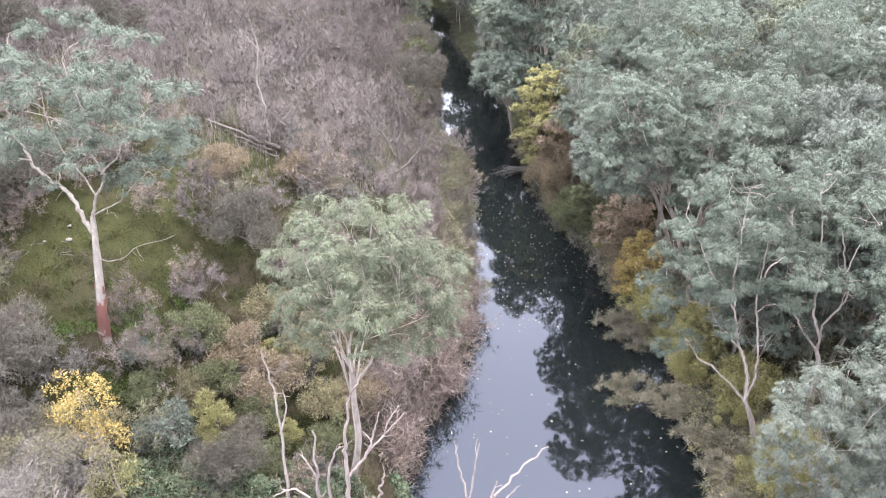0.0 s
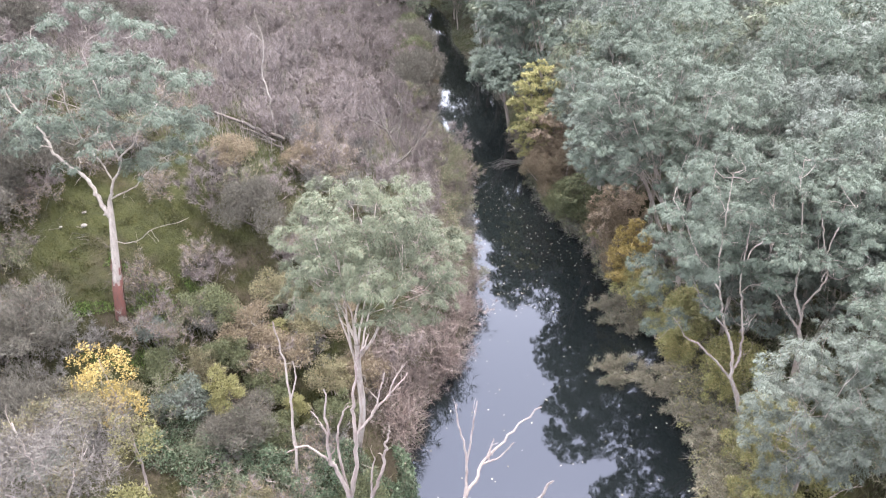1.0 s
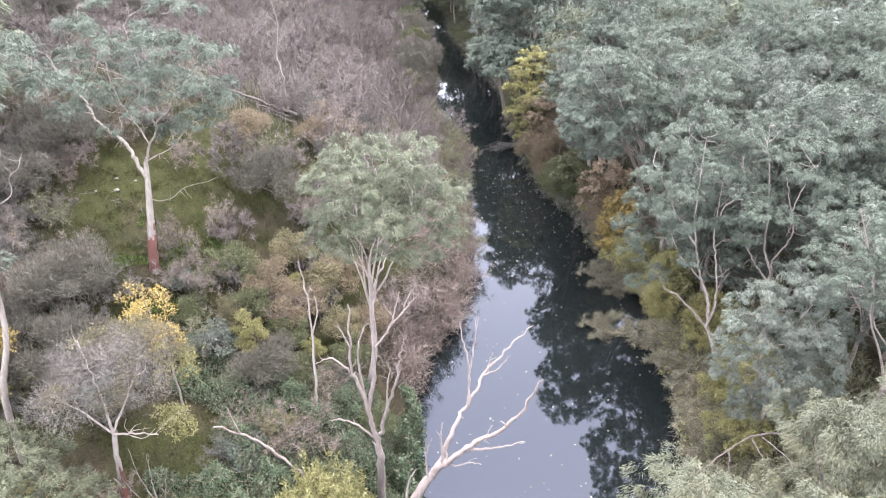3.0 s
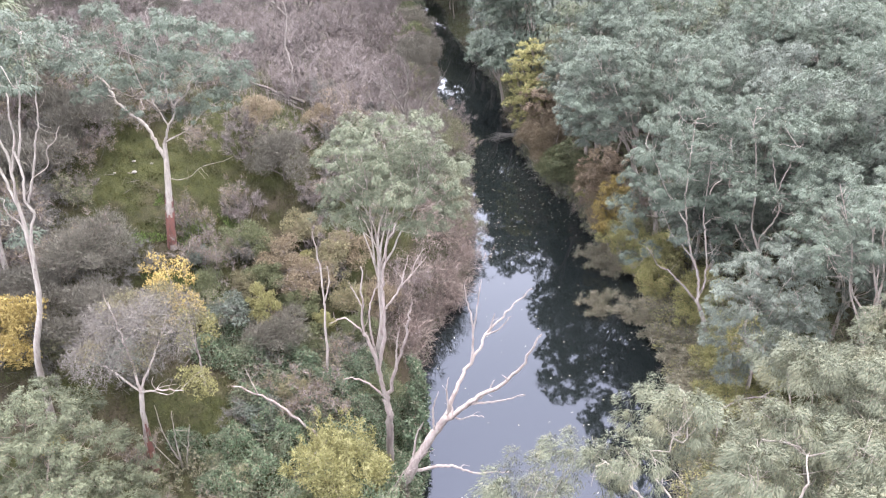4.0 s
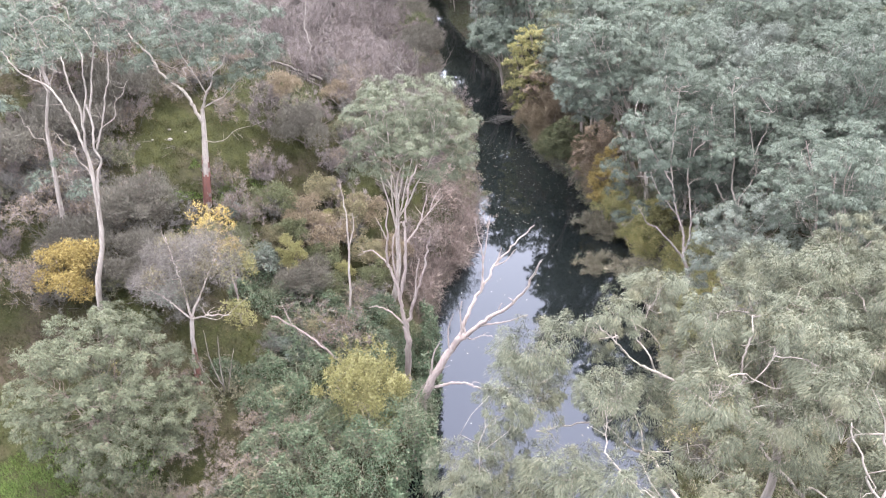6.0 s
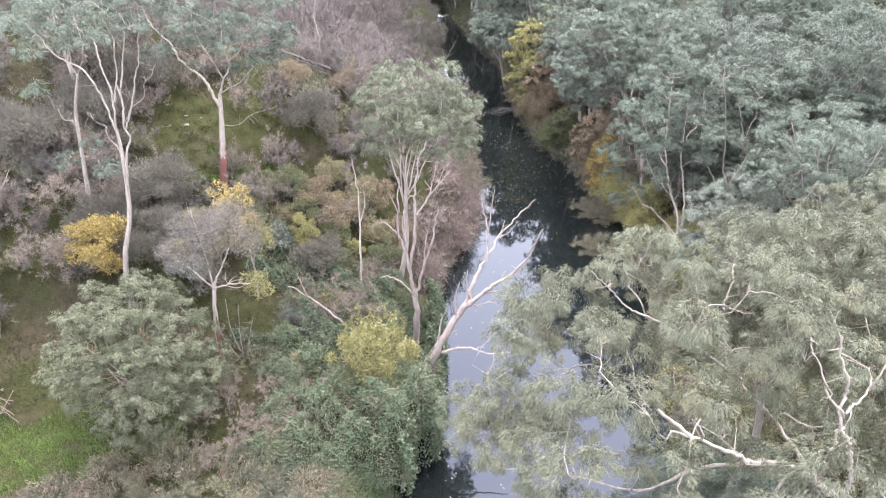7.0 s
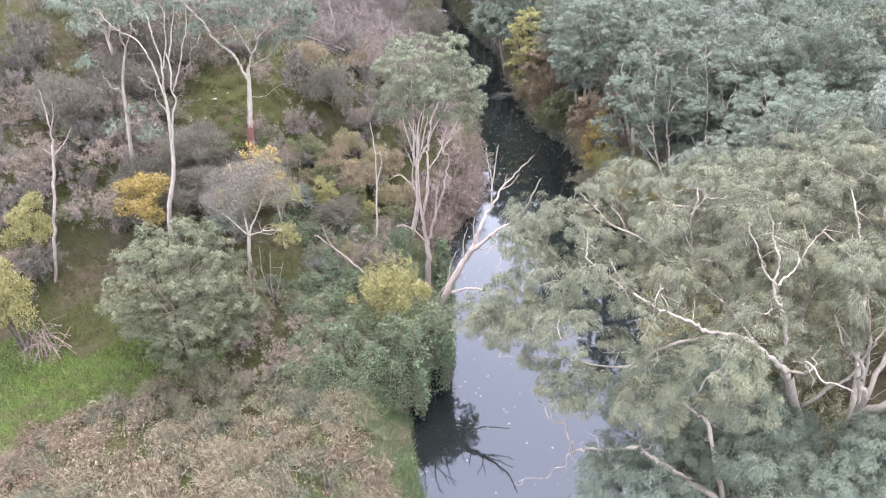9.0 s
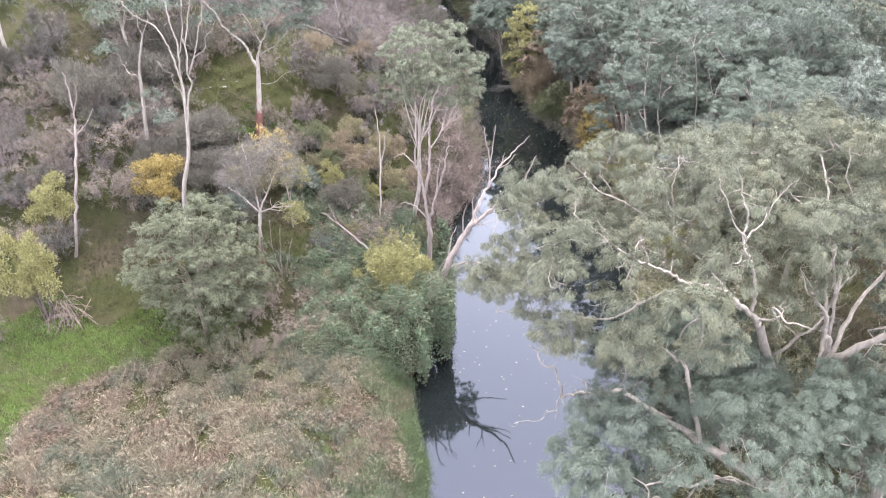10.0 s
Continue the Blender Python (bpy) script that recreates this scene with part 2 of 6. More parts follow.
def leaf_quads(p, d, length, width, lift=0.0):
    """A four-cornered leaf at each place p along d; gives vertices and faces."""
    n = len(p)
    side = unit(np.cross(d, rng.normal(size=(n, 3)))) * (width / 2)[:, None]
    mid = p + d * (length * 0.45)[:, None]
    mid[:, 2] += lift * length
    v = np.stack([p, mid + side, p + d * length[:, None], mid - side], 1).reshape(-1, 3)
    return v, np.arange(n * 4).reshape(n, 4)


def blade_tris(p, d, length, width, face=None):
    n = len(p)
    side = unit(np.cross(d, rng.normal(size=(n, 3)) if face is None else face)) * (width / 2)[:, None]
    v = np.stack([p - side, p + side, p + d * length[:, None]], 1).reshape(-1, 3)
    return v, np.arange(n * 3).reshape(n, 3)


def smooth_line(pts, n):
    """n points along a soft curve through pts (Catmull-Rom)."""
    pts = np.asarray(pts, float)
    ext = np.vstack([2 * pts[0] - pts[1], pts, 2 * pts[-1] - pts[-2]])
    out = []
    for s in np.linspace(0, len(pts) - 1 - 1e-6, n):
        i, u = int(s), s - int(s)
        a, b, c, d = ext[i:i + 4]
        out.append(0.5 * (2 * b + (c - a) * u + (2 * a - 5 * b + 4 * c - d) * u * u + (3 * b - a - 3 * c + d) * u ** 3))
    return np.array(out)


class Tubes:
    """Collects tapered tubes into one mesh."""

    def __init__(self):
        self.v, self.f, self.count = [], [], 0

    def add(self, pts, r0, r1, sides=6, wobble=0.0):
        pts = np.asarray(pts, float)
        n = len(pts)
        tang = unit(np.gradient(pts, axis=0))
        ref = np.array([1.0, 0, 0]) if abs(tang[:, 0]).mean() < 0.7 else np.array([0, 1.0, 0])
        a = unit(np.cross(tang, ref))
        b = np.cross(tang, a)
        rad = r0 + (r1 - r0) * np.linspace(0, 1, n) ** 0.85
        rad = rad * (1 + wobble * rng.uniform(-1, 1, n))
        ang = np.arange(sides) * 2 * math.pi / sides
        ring = pts[:, None] + rad[:, None, None] * (np.cos(ang)[None, :, None] * a[:, None] + np.sin(ang)[None, :, None] * b[:, None])
        self.v.append(ring.reshape(-1, 3))
        i = np.arange(n - 1)[:, None] * sides
        j = np.arange(sides)[None, :]
        k = (j + 1) % sides
        self.f.append(self.count + np.stack([i + j, i + k, i + sides + k, i + sides + j], -1).reshape(-1, 4))
        self.count += n * sides
        return self

    def mesh(self, name, material):
        return mesh_from(name, np.vstack(self.v), np.vstack(self.f), material, True)


def wander(a, b, n=6, bend=0.12, sag=0.0, fine=2):
    """A crooked line from a to b."""
    a, b = np.asarray(a, float), np.asarray(b, float)
    t = np.linspace(0, 1, n)[:, None]
    size = np.linalg.norm(b - a) * bend
    v1, v2 = rng.normal(size=(2, 3))
    off = size * (v1 * np.sin(t * math.pi) + 0.5 * v2 * np.sin(t * 2 * math.pi) + 0.22 * rng.normal(size=(n, 3)) * np.sin(t * math.pi))
    pts = a + (b - a) * t + off
    pts[:, 2] += (sag * size / max(bend, 1e-3) * np.sin(t * math.pi))[:, 0]
    return smooth_line(pts, n * 2) if fine > 1 else pts


# ---- the lie of the land ----
SHORE_L = [(-300, -6), (-40, -5.0), (-8, -4.6), (0, -4.8), (3, -5.6), (6, -6.3), (9, -6.2), (12, -4.8), (17, -4.2), (24, -4.4), (31, -4.5), (34, -3.9), (37, -2.0), (43, -0.4), (53, -0.9),
           (66, -1.3), (73, -0.9), (80, -3.4), (84, -5.6), (91, -7.0), (109, -5.6), (133, -9.3), (150, -11.5), (165, -17), (180, -31), (200, -62), (230, -110), (400, -400)]
SHORE_R = [(-300, 9), (-40, 9.5), (0, 10.5), (14, 12.5), (22, 14.6), (30, 16.0), (34, 15.4), (37, 15.6), (41, 16.4), (44, 14.0), (49, 13.0), (55, 12.2),
           (61, 9.2), (67, 7.6), (78, 6.5), (96, 5.2), (112, 0.8), (133, -4.2), (150, -5.4), (165, -9.5), (180, -21), (200, -48), (230, -92), (400, -370)]


def shore(keys, y):
    ys, xs = zip(*keys)
    return np.interp(y, ys, xs)


LEFT_PROFILE = [(-60, 2.3, 2.6, 2.8, 3.8, 9), (3, 2.3, 2.6, 2.8, 3.6, 9), (9, 3.0, 3.0, 3.6, 5.0, 10), (15, 3.8, 4.0, 5.8, 8.4, 13), (20, 4.2, 4.8, 9.2, 12.0, 16), (30, 4.0, 7.2, 12.0, 15, 19),
                (48, 5.5, 12.5, 16.0, 19, 23), (60, 4.0, 10.5, 15.0, 19, 24), (70, 1.4, 5.0, 12.0, 17, 23), (100, 1.4, 4.6, 11.0, 16, 23), (200, 4, 9, 15, 20, 30)]
RIGHT_PROFILE = [(-60, 1.6, 2.6, 3.6, 5.5, 10), (30, 1.2, 2.0, 3.0, 5.0, 10), (200, 1.6, 3.0, 5.0, 9, 16)]


def profile(table, d, y):
    """Height at d metres from the water's edge."""
    ds = np.array([0.0, 2.6, 8.0, 19.0, 34.0, 70.0])
    ys = np.array([row[0] for row in table], float)
    hs = np.array([(0.0,) + row[1:] for row in table])
    y = np.clip(y, ys[0], ys[-1])
    k = np.clip(np.searchsorted(ys, y) - 1, 0, len(ys) - 2)
    u = (y - ys[k]) / (ys[k + 1] - ys[k])
    u = u * u * (3 - 2 * u)
    j = np.clip(np.searchsorted(ds, np.minimum(d, 69.9)) - 1, 0, len(ds) - 2)
    w = np.clip((d - ds[j]) / (ds[j + 1] - ds[j]), 0, 1)
    lo = hs[k, j] * (1 - w) + hs[k, j + 1] * w
    hi = hs[k + 1, j] * (1 - w) + hs[k + 1, j + 1] * w
    return lo * (1 - u) + hi * u + np.maximum(d - 70, 0) * 0.06


def height(x, y):
    x, y = np.asarray(x, float), np.asarray(y, float)
    dl, dr = shore(SHORE_L, y) - x, x - shore(SHORE_R, y)
    h = np.where(dl > 0, profile(LEFT_PROFILE, np.maximum(dl, 0), y), np.where(dr > 0, profile(RIGHT_PROFILE, np.maximum(dr, 0), y), 0.0))
    inside = np.maximum(np.maximum(-dl, 0) * (dl <= 0), 0)
    bed = -1.3 * (1 - np.exp(-np.minimum(inside, np.maximum(-dr, 0)) / 0.9)) - 0.04
    rough = 0.22 * np.sin(x * 0.9 + 1.3 * np.sin(y * 0.31)) * np.sin(y * 0.8 + 0.7 * np.sin(x * 0.43)) + 0.08 * np.sin(x * 2.3 + y) * np.sin(y * 2.9 - x * 0.6)
    wet = (dl <= 0) & (dr <= 0)
    return np.where(wet, bed, h + rough * np.clip(h / 2, 0, 1))


def ground_z(x, y):
    return float(height(x, y))


def axis(lo, hi, step, far):
    """Even steps in the middle, growing ones outwards."""
    mid = list(np.arange(lo, hi, step))
    a, s = [mid[-1]], step
    while a[-1] < far:
        s *= 1.25
        a.append(a[-1] + s)
    b, s = [mid[0]], step
    while b[-1] > -far:
        s *= 1.25
        b.append(b[-1] - s)
    return np.array(b[:0:-1] + mid + a[1:])


def build_ground():
    xs, ys = axis(-48, 48, 0.75, 2500), axis(-32, 150, 0.9, 2500)
    gx, gy = np.meshgrid(xs, ys)
    v = np.stack([gx, gy, height(gx, gy)], -1).reshape(-1, 3)
    w = len(xs)
    i = (np.arange(len(ys) - 1)[:, None] * w + np.arange(w - 1)[None, :]).ravel()
    f = np.stack([i, i + 1, i + w + 1, i + w], 1)
    tagged(new("ground", mesh_from("ground", v, f, GROUND, True)), "uneven earth banks with leaf litter and moss beside the creek", "ground", kind="structure")


def build_water():
    ys = np.arange(-120, 330, 1.5)
    xl, xr = shore(SHORE_L, ys) - 1.2, shore(SHORE_R, ys) + 1.2
    v = np.vstack([np.stack([xl, ys, 0 * ys], 1), np.stack([xr, ys, 0 * ys], 1)])
    n = len(ys)
    i = np.arange(n - 1)
    tagged(new("water", mesh_from("water", v, np.stack([i, i + n, i + n + 1, i + 1], 1), WATER)), "still dark creek water mirroring the trees and pale sky", "water", kind="structure")


build_ground()
build_water()

# ---- plants ----
DOWN = np.array([0.0, 0.0, -1.0])


def spread_lobes(centre, radii, n, low=-0.35):
    """Places for n clumps over an ellipsoid's upper shell, well apart."""
    got = []
    while len(got) < n:
        best, far = None, -1
        for _ in range(40):
            d = unit(rng.normal(size=3))
            if d[2] < low:
                d[2] = -d[2] * 0.4
            p = d * (rng.uniform(0.8, 1.0) if rng.random() < 0.8 else rng.uniform(0.3, 0.7))
            gap = min((np.linalg.norm(p - q) for q in got), default=9)
            if gap > far:
                best, far = p, gap
        got.append(best)
    return np.asarray(centre, float) + np.array(got) * np.asarray(radii, float)


def tassel_leaves(lobes, sizes, per_lobe, length, width, droop=0.7, flat=0.8, inner=0.12, loose=0.32):
    """Domes of leaves: small tufts over each dome, splayed on its top and hanging down its sides."""
    ps, ds, ns = [], [], []
    for c, r in zip(lobes, sizes):
        m = max(int(24 * r * r ** 0.4), 6)
        k = max(int(1.15 * per_lobe * (r / 1.5) ** 2 / m), 6)
        az = rng.uniform(0, 2 * math.pi, m)
        th = np.arccos(1 - rng.random(m) * 1.25)
        nrm = np.stack([np.cos(az) * np.sin(th), np.sin(az) * np.sin(th), np.cos(th)], 1)
        rad = r * rng.uniform(0.7, 1.0, m)
        rad[rng.random(m) < inner] *= 0.55
        centre = c + nrm * rad[:, None] * np.array([1, 1, flat])
        tr = (0.31 * r ** 0.6 * rng.uniform(0.6, 1.35, m))[:, None, None]
        e = unit(rng.normal(size=(m, k, 3)) + nrm[:, None] * 0.7 + np.array([0, 0, 0.35]))
        q = centre[:, None] + e * tr * rng.uniform(0.5, 1.0, (m, k, 1)) * np.array([1, 1, 0.8])
        hang = (droop * (0.3 + 0.75 * np.sin(th)))[:, None, None]
        d = unit(e * np.array([0.6, 0.6, 0.2]) + nrm[:, None] * np.array([0.45, 0.45, 0.1]) + DOWN * hang + rng.normal(size=(m, k, 3)) * loose)
        face = e * 0.6 + nrm[:, None] * 0.8 + np.array([0, 0, 0.2]) + rng.normal(size=(m, k, 3)) * 0.5
        ps.append(q.reshape(-1, 3))
        ds.append(d.reshape(-1, 3))
        ns.append(face.reshape(-1, 3))
    p, d, face = np.vstack(ps), np.vstack(ds), np.vstack(ns)
    n = len(p)
    return blade_tris(p, d, length * rng.uniform(0.6, 1.35, n), width * rng.uniform(0.7, 1.3, n), face)


def ball_leaves(lobes, sizes, per_lobe, length, width, flat=0.85, fill=0.45, up=0.25):
    """Short leaves turned every way over each clump."""
    ps, ds = [], []
    for c, r in zip(lobes, sizes):
        n = max(int(per_lobe * r * r), 10)
        d = unit(rng.normal(size=(n, 3)) + np.array([0, 0, 0.3]))
        ps.append(c + d * (r * (fill + (1 - fill) * rng.random(n) ** 0.6) * rng.uniform(0.7, 1.15, n))[:, None] * np.array([1, 1, flat]))
        ds.append(unit(d * 0.7 + rng.normal(size=(n, 3)) * 0.7 + np.array([0, 0, up])))
    p, d = np.vstack(ps), np.vstack(ds)
    n = len(p)
    return blade_tris(p, d, length * rng.uniform(0.7, 1.6, n), 1.3 * width * rng.uniform(0.7, 1.3, n))


def clusters(points, count):
    """Splits points into compact groups."""
    seeds = points[rng.choice(len(points), count, replace=False)]
    for _ in range(8):
        near = np.argmin(np.linalg.norm(points[:, None] - seeds[None], axis=2), axis=1)
        seeds = np.array([points[near == k].mean(0) if (near == k).any() else seeds[k] for k in range(count)])
    return [np.where(near == k)[0] for k in range(count) if (near == k).any()]


def side_branch(t, start, lobe, size, r, bend, twigs):
    """A branch that runs into a clump of leaves and ends in twigs."""
    line = wander(start, lobe + np.array([0, 0, -0.15 * size]), 7, bend * 1.8)
    t.add(line[::2], r, r * 0.35, 4)
    for _ in range(twigs):
        a = line[int(rng.integers(len(line) // 2, len(line)))]
        tip = lobe + unit(rng.normal(size=3) + np.array([0, 0, 0.5])) * size * rng.uniform(0.5, 0.85)
        t.add(wander(a, tip, 5, 0.25, fine=1), r * 0.45, r * 0.12, 3)
    return line


def limb_tree(parent, trunk, lobes, sizes, count, r_fork, bark, bend=0.1, twigs=2):
    """Rising limbs from the upper trunk, each with branches to its own clumps of leaves."""
    flat = lobes * np.array([1, 1, 0.25])
    carried = []
    for group in clusters(flat, min(count, len(lobes))):
        t = Tubes()
        start = trunk[int(rng.integers(int(len(trunk) * 0.72), len(trunk)))]
        own = lobes[group]
        top = own[np.argmax(own[:, 2])] * 0.6 + own.mean(0) * 0.4
        rise = top - start
        knee = start + rise * np.array([0.42, 0.42, 0.36]) + rng.normal(size=3) * 0.25
        main = smooth_line([start, start + (knee - start) * 0.5 + rng.normal(size=3) * 0.15, knee, knee + (top - knee) * 0.5 + rng.normal(size=3) * 0.3, top], 14)
        r = r_fork * rng.uniform(0.4, 0.62)
        t.add(main, r, r * 0.28, 7, 0.06)
        for g in group:
            foot = lobes[g] - np.array([0, 0, 0.5 + 0.45 * np.linalg.norm((lobes[g] - start)[:2])])
            k = min(max(int(np.argmin(np.linalg.norm(main - foot, axis=1))), 3), 12)
            side_branch(t, main[k], lobes[g], sizes[g], max(r * (1 - 0.05 * k) * 0.45, 0.02), bend, twigs)
        carried.append((part("limb", t.mesh("limb", bark), parent), group))
    return carried


def peeled_strips(trunk, r0, r1, reach):
    """Loose strips of bark of uneven length round the foot of a trunk."""
    line = smooth_line(trunk[:max(int(len(trunk) * reach) + 1, 3)], 26)
    sides = 14
    t = Tubes().add(line, r0, r1, sides, 0.03)
    v, f = t.v[0], t.f[0].reshape(25, sides, 4)
    keep = np.zeros((25, sides), bool)
    for j in range(sides):
        keep[int(rng.integers(0, 4)):int(rng.integers(9, 26)), j] = True
        if rng.random() < 0.6:
            a = int(rng.integers(3, 18))
            keep[a:a + int(rng.integers(2, 6)), j] = False
    return mesh_from("peeled_bark", v, f[keep], BARK_RED, True)


def arm_tree(parent, at, arms, lobes, sizes, bark, bend, twigs):
    """Limbs along given lines; each clump of leaves grows from the nearest wood before it."""
    lines = [smooth_line(np.asarray(pts, float) - at, 7 * len(pts)) for pts, _, _ in arms]
    for ln in lines:
        along = np.linspace(0, 1, len(ln))[:, None]
        ln += 0.13 * np.sin(along * math.pi) * np.sin(along * rng.uniform(9, 18, 3) + rng.uniform(0, 6, 3))
    tubes, spots, owner, thick = [], [], [], []
    for a, (ln, (_, ra, rb)) in enumerate(zip(lines, arms)):
        tubes.append(Tubes().add(ln + rng.normal(size=ln.shape) * ra * 0.2, ra * 0.7, rb * 0.75, 8, 0.13))
        for k in rng.integers(len(ln) // 5, len(ln), int(min(2 + 22 * ra, 6))):
            d = unit(rng.normal(size=3) + np.array([0, -0.3, 0.5]))
            tubes[-1].add(wander(ln[k], ln[k] + d * rng.uniform(0.5, 1.6), 5, 0.13)[::2], max(0.14 * ra, 0.014), 0.006, 4)
        for k in range(len(ln) // 4, len(ln)):
            spots.append(ln[k])
            owner.append(a)
            thick.append(min((ra + (rb - ra) * k / len(ln)) * 0.5, 0.07))
    feet = lobes - np.array([0, 0, 0.5]) * sizes[:, None]
    first = np.linalg.norm(feet[:, None] - np.array(spots)[None], axis=2).min(1)
    held = [[] for _ in arms]
    for i in np.argsort(first):
        k = int(np.argmin(np.linalg.norm(np.array(spots) - feet[i], axis=1)))
        r = max(thick[k], 0.028)
        a = owner[k]
        held[a].append(i)
        line = side_branch(tubes[a], spots[k], lobes[i], sizes[i], r, bend, twigs)
        for u in (0.4, 0.6, 0.8):
            spots.append(line[int(len(line) * u)])
            owner.append(a)
            thick.append(r * (1 - 0.55 * u))
    return [(part("limb", t.mesh("limb", bark), parent), group) for t, group in zip(tubes, held)]


def clear_of(spots, sizes, lines):
    """Keeps most clumps off the upper, open side of the thick limbs."""
    over = np.array([0, -0.7, 0.7])
    keep = np.ones(len(spots), bool)
    for line in lines:
        p = smooth_line(line, 16)
        for reach in (0.7, 1.5, 2.4):
            gap = np.linalg.norm(spots[:, None] - (p + over * reach)[None], axis=2).min(1)
            keep &= ~((gap < 0.74 * sizes) & (rng.random(len(spots)) < 0.82))
    return keep


def gum_tree(at, fork, centre, radii, lobes=16, lobe_r=1.5, leaves=1500, length=0.3, width=0.065, leaf=None, bark=None, limbs=5, r0=0.28,
             label="", trunk_bend=0.025, low=-0.35, twigs=2, red=0.0, droop=0.7, extra=(), group="", flat=0.8, arms=(), bend=0.09, trunk_line=(), name="gum_tree", clear=()):
    """A eucalypt: trunk, main limbs and a crown of leaf clumps. Places in world metres."""
    at = np.asarray(at, float)
    ob = thing(name, at, label, "tree", group)
    fork, centre = np.asarray(fork, float) - at, np.asarray(centre, float) - at
    trunk = smooth_line(np.asarray(trunk_line, float) - at, 14) if len(trunk_line) else wander((0, 0, -0.4), fork, 5, trunk_bend)
    tk = part("trunk", Tubes().add(trunk, r0 * 1.25, r0 * (0.5 if len(arms) else 0.72), 10, 0.05).mesh("trunk", bark), ob)
    if red:
        part("peeled_bark", peeled_strips(trunk, r0 * 1.3, r0 * 1.1, red), tk, "dark red peeling bark at the foot of the trunk")
    spots = spread_lobes(centre, radii, lobes, low)
    if len(extra):
        spots = np.vstack([spots, np.array([e[:3] for e in extra]) - at])
    sizes = lobe_r * rng.uniform(0.7, 1.25, len(spots))
    for i, e in enumerate(extra):
        sizes[lobes + i] = e[3]
    if len(arms) or len(clear):
        keep = clear_of(spots, sizes, [np.asarray(pts, float) - at for pts, ra, _ in arms if ra > 0.1] + [np.asarray(c, float) - at for c in clear] + [trunk[len(trunk) // 2:]])
        spots, sizes = spots[keep], sizes[keep]
    if len(arms):
        carried = arm_tree(ob, at, arms, spots, sizes, bark, bend, twigs)
    else:
        carried = limb_tree(ob, trunk, spots, sizes, limbs, r0 * 0.8, bark, bend, twigs)
    loose = 0.32 if droop < 0.8 else 0.27
    if np.abs(at).max() > 0:
        # the foliage that each limb carries
        for limb, group in carried:
            if len(group):
                v, f = tassel_leaves(spots[list(group)], sizes[list(group)], leaves, length, width, droop, flat, loose=loose)
                part("foliage", mesh_from("foliage", v, f, leaf), limb)
    else:
        v, f = tassel_leaves(spots, sizes, leaves, length, width, droop, flat, loose=loose)
        part("crown", mesh_from("crown", v, f, leaf), ob)
    return ob


def dead_tree(name, at, lines, bark, label, sides=7, spurs=3, spur_len=0.9, category="dead tree", slim=0.8):
    """Bare wood: each line is (points, thick, thin) in world metres; the first is the trunk."""
    at = np.asarray(at, float)
    ob = thing(name, at, label, category)
    for i, (pts, a, b) in enumerate(lines):
        pts = np.asarray(pts, float) - at
        line = smooth_line(pts, max(len(pts) * 5, 8))
        line = line + rng.normal(size=line.shape) * min(0.05, a * 0.3)
        a, b = a * slim, b * slim
        t = Tubes().add(line, a, b, sides + 2 if i == 0 else sides, 0.06)
        for _ in range(spurs if i else 1):
            k = int(rng.integers(len(line) // 3, len(line) - 1))
            d = unit(unit(line[k] - line[k - 1]) + rng.normal(size=3) * 0.7 + np.array([0, 0, 0.2]))
            rr = a + (b - a) * k / len(line)
            t.add(wander(line[k], line[k] + d * spur_len * rng.uniform(0.4, 1.2), 3, 0.12), rr * 0.55, rr * 0.15, 5)
        part("trunk" if i == 0 else "limb", t.mesh("trunk" if i == 0 else "limb", bark), ob)
    return ob


def grow_twigs(size, stems, levels, twigs, spread=0.75, up=0.7, r=0.03, base=0.35):
    """Stems from the ground that fork and end in fine twigs, in a space of that size. Gives tubes and twig arrays."""
    t = Tubes()
    sx, sy, sz = size
    tips = []
    for _ in range(stems):
        a = rng.uniform(0, 2 * math.pi)
        q = rng.random() ** 0.5
        foot = np.array([math.cos(a) * q * sx * base, math.sin(a) * q * sy * base, -0.15])
        top = np.array([math.cos(a) * q * sx, math.sin(a) * q * sy, sz * (1 - 0.55 * q * q) * rng.uniform(0.6, 1.0)])
        line = wander(foot, foot + (top - foot) * 0.75, 5, 0.12, fine=1)
        t.add(line, r * rng.uniform(0.7, 1.2), r * 0.4, 4)
        todo = [(line, r * 0.5)]
        for _lv in range(levels):
            nxt = []
            for ln, rr in todo:
                for _k in range(3):
                    s = ln[int(rng.integers(len(ln) // 3, len(ln)))]
                    d = unit(unit(ln[-1] - ln[0]) * 0.8 + rng.normal(size=3) * spread + np.array([0, 0, 0.35 * up]))
                    e = s + d * sz * rng.uniform(0.16, 0.34)
                    sub = wander(s, e, 3, 0.12, fine=1)
                    t.add(sub, rr * 0.7, rr * 0.25, 3)
                    nxt.append((sub, rr * 0.5))
            todo = nxt
        tips += [ln for ln, _ in todo]
    tips = np.array([ln for ln in tips])
    n = len(tips)
    per = max(twigs // n, 1)
    i = np.repeat(np.arange(n), per)
    j = rng.integers(1, tips.shape[1], len(i))
    p = tips[i, j]
    d = unit(unit(tips[i, -1] - tips[i, 0]) * 0.7 + rng.normal(size=(len(i), 3)) * 0.65 + np.array([0, 0, 0.3 * up]))
    return t, p, d


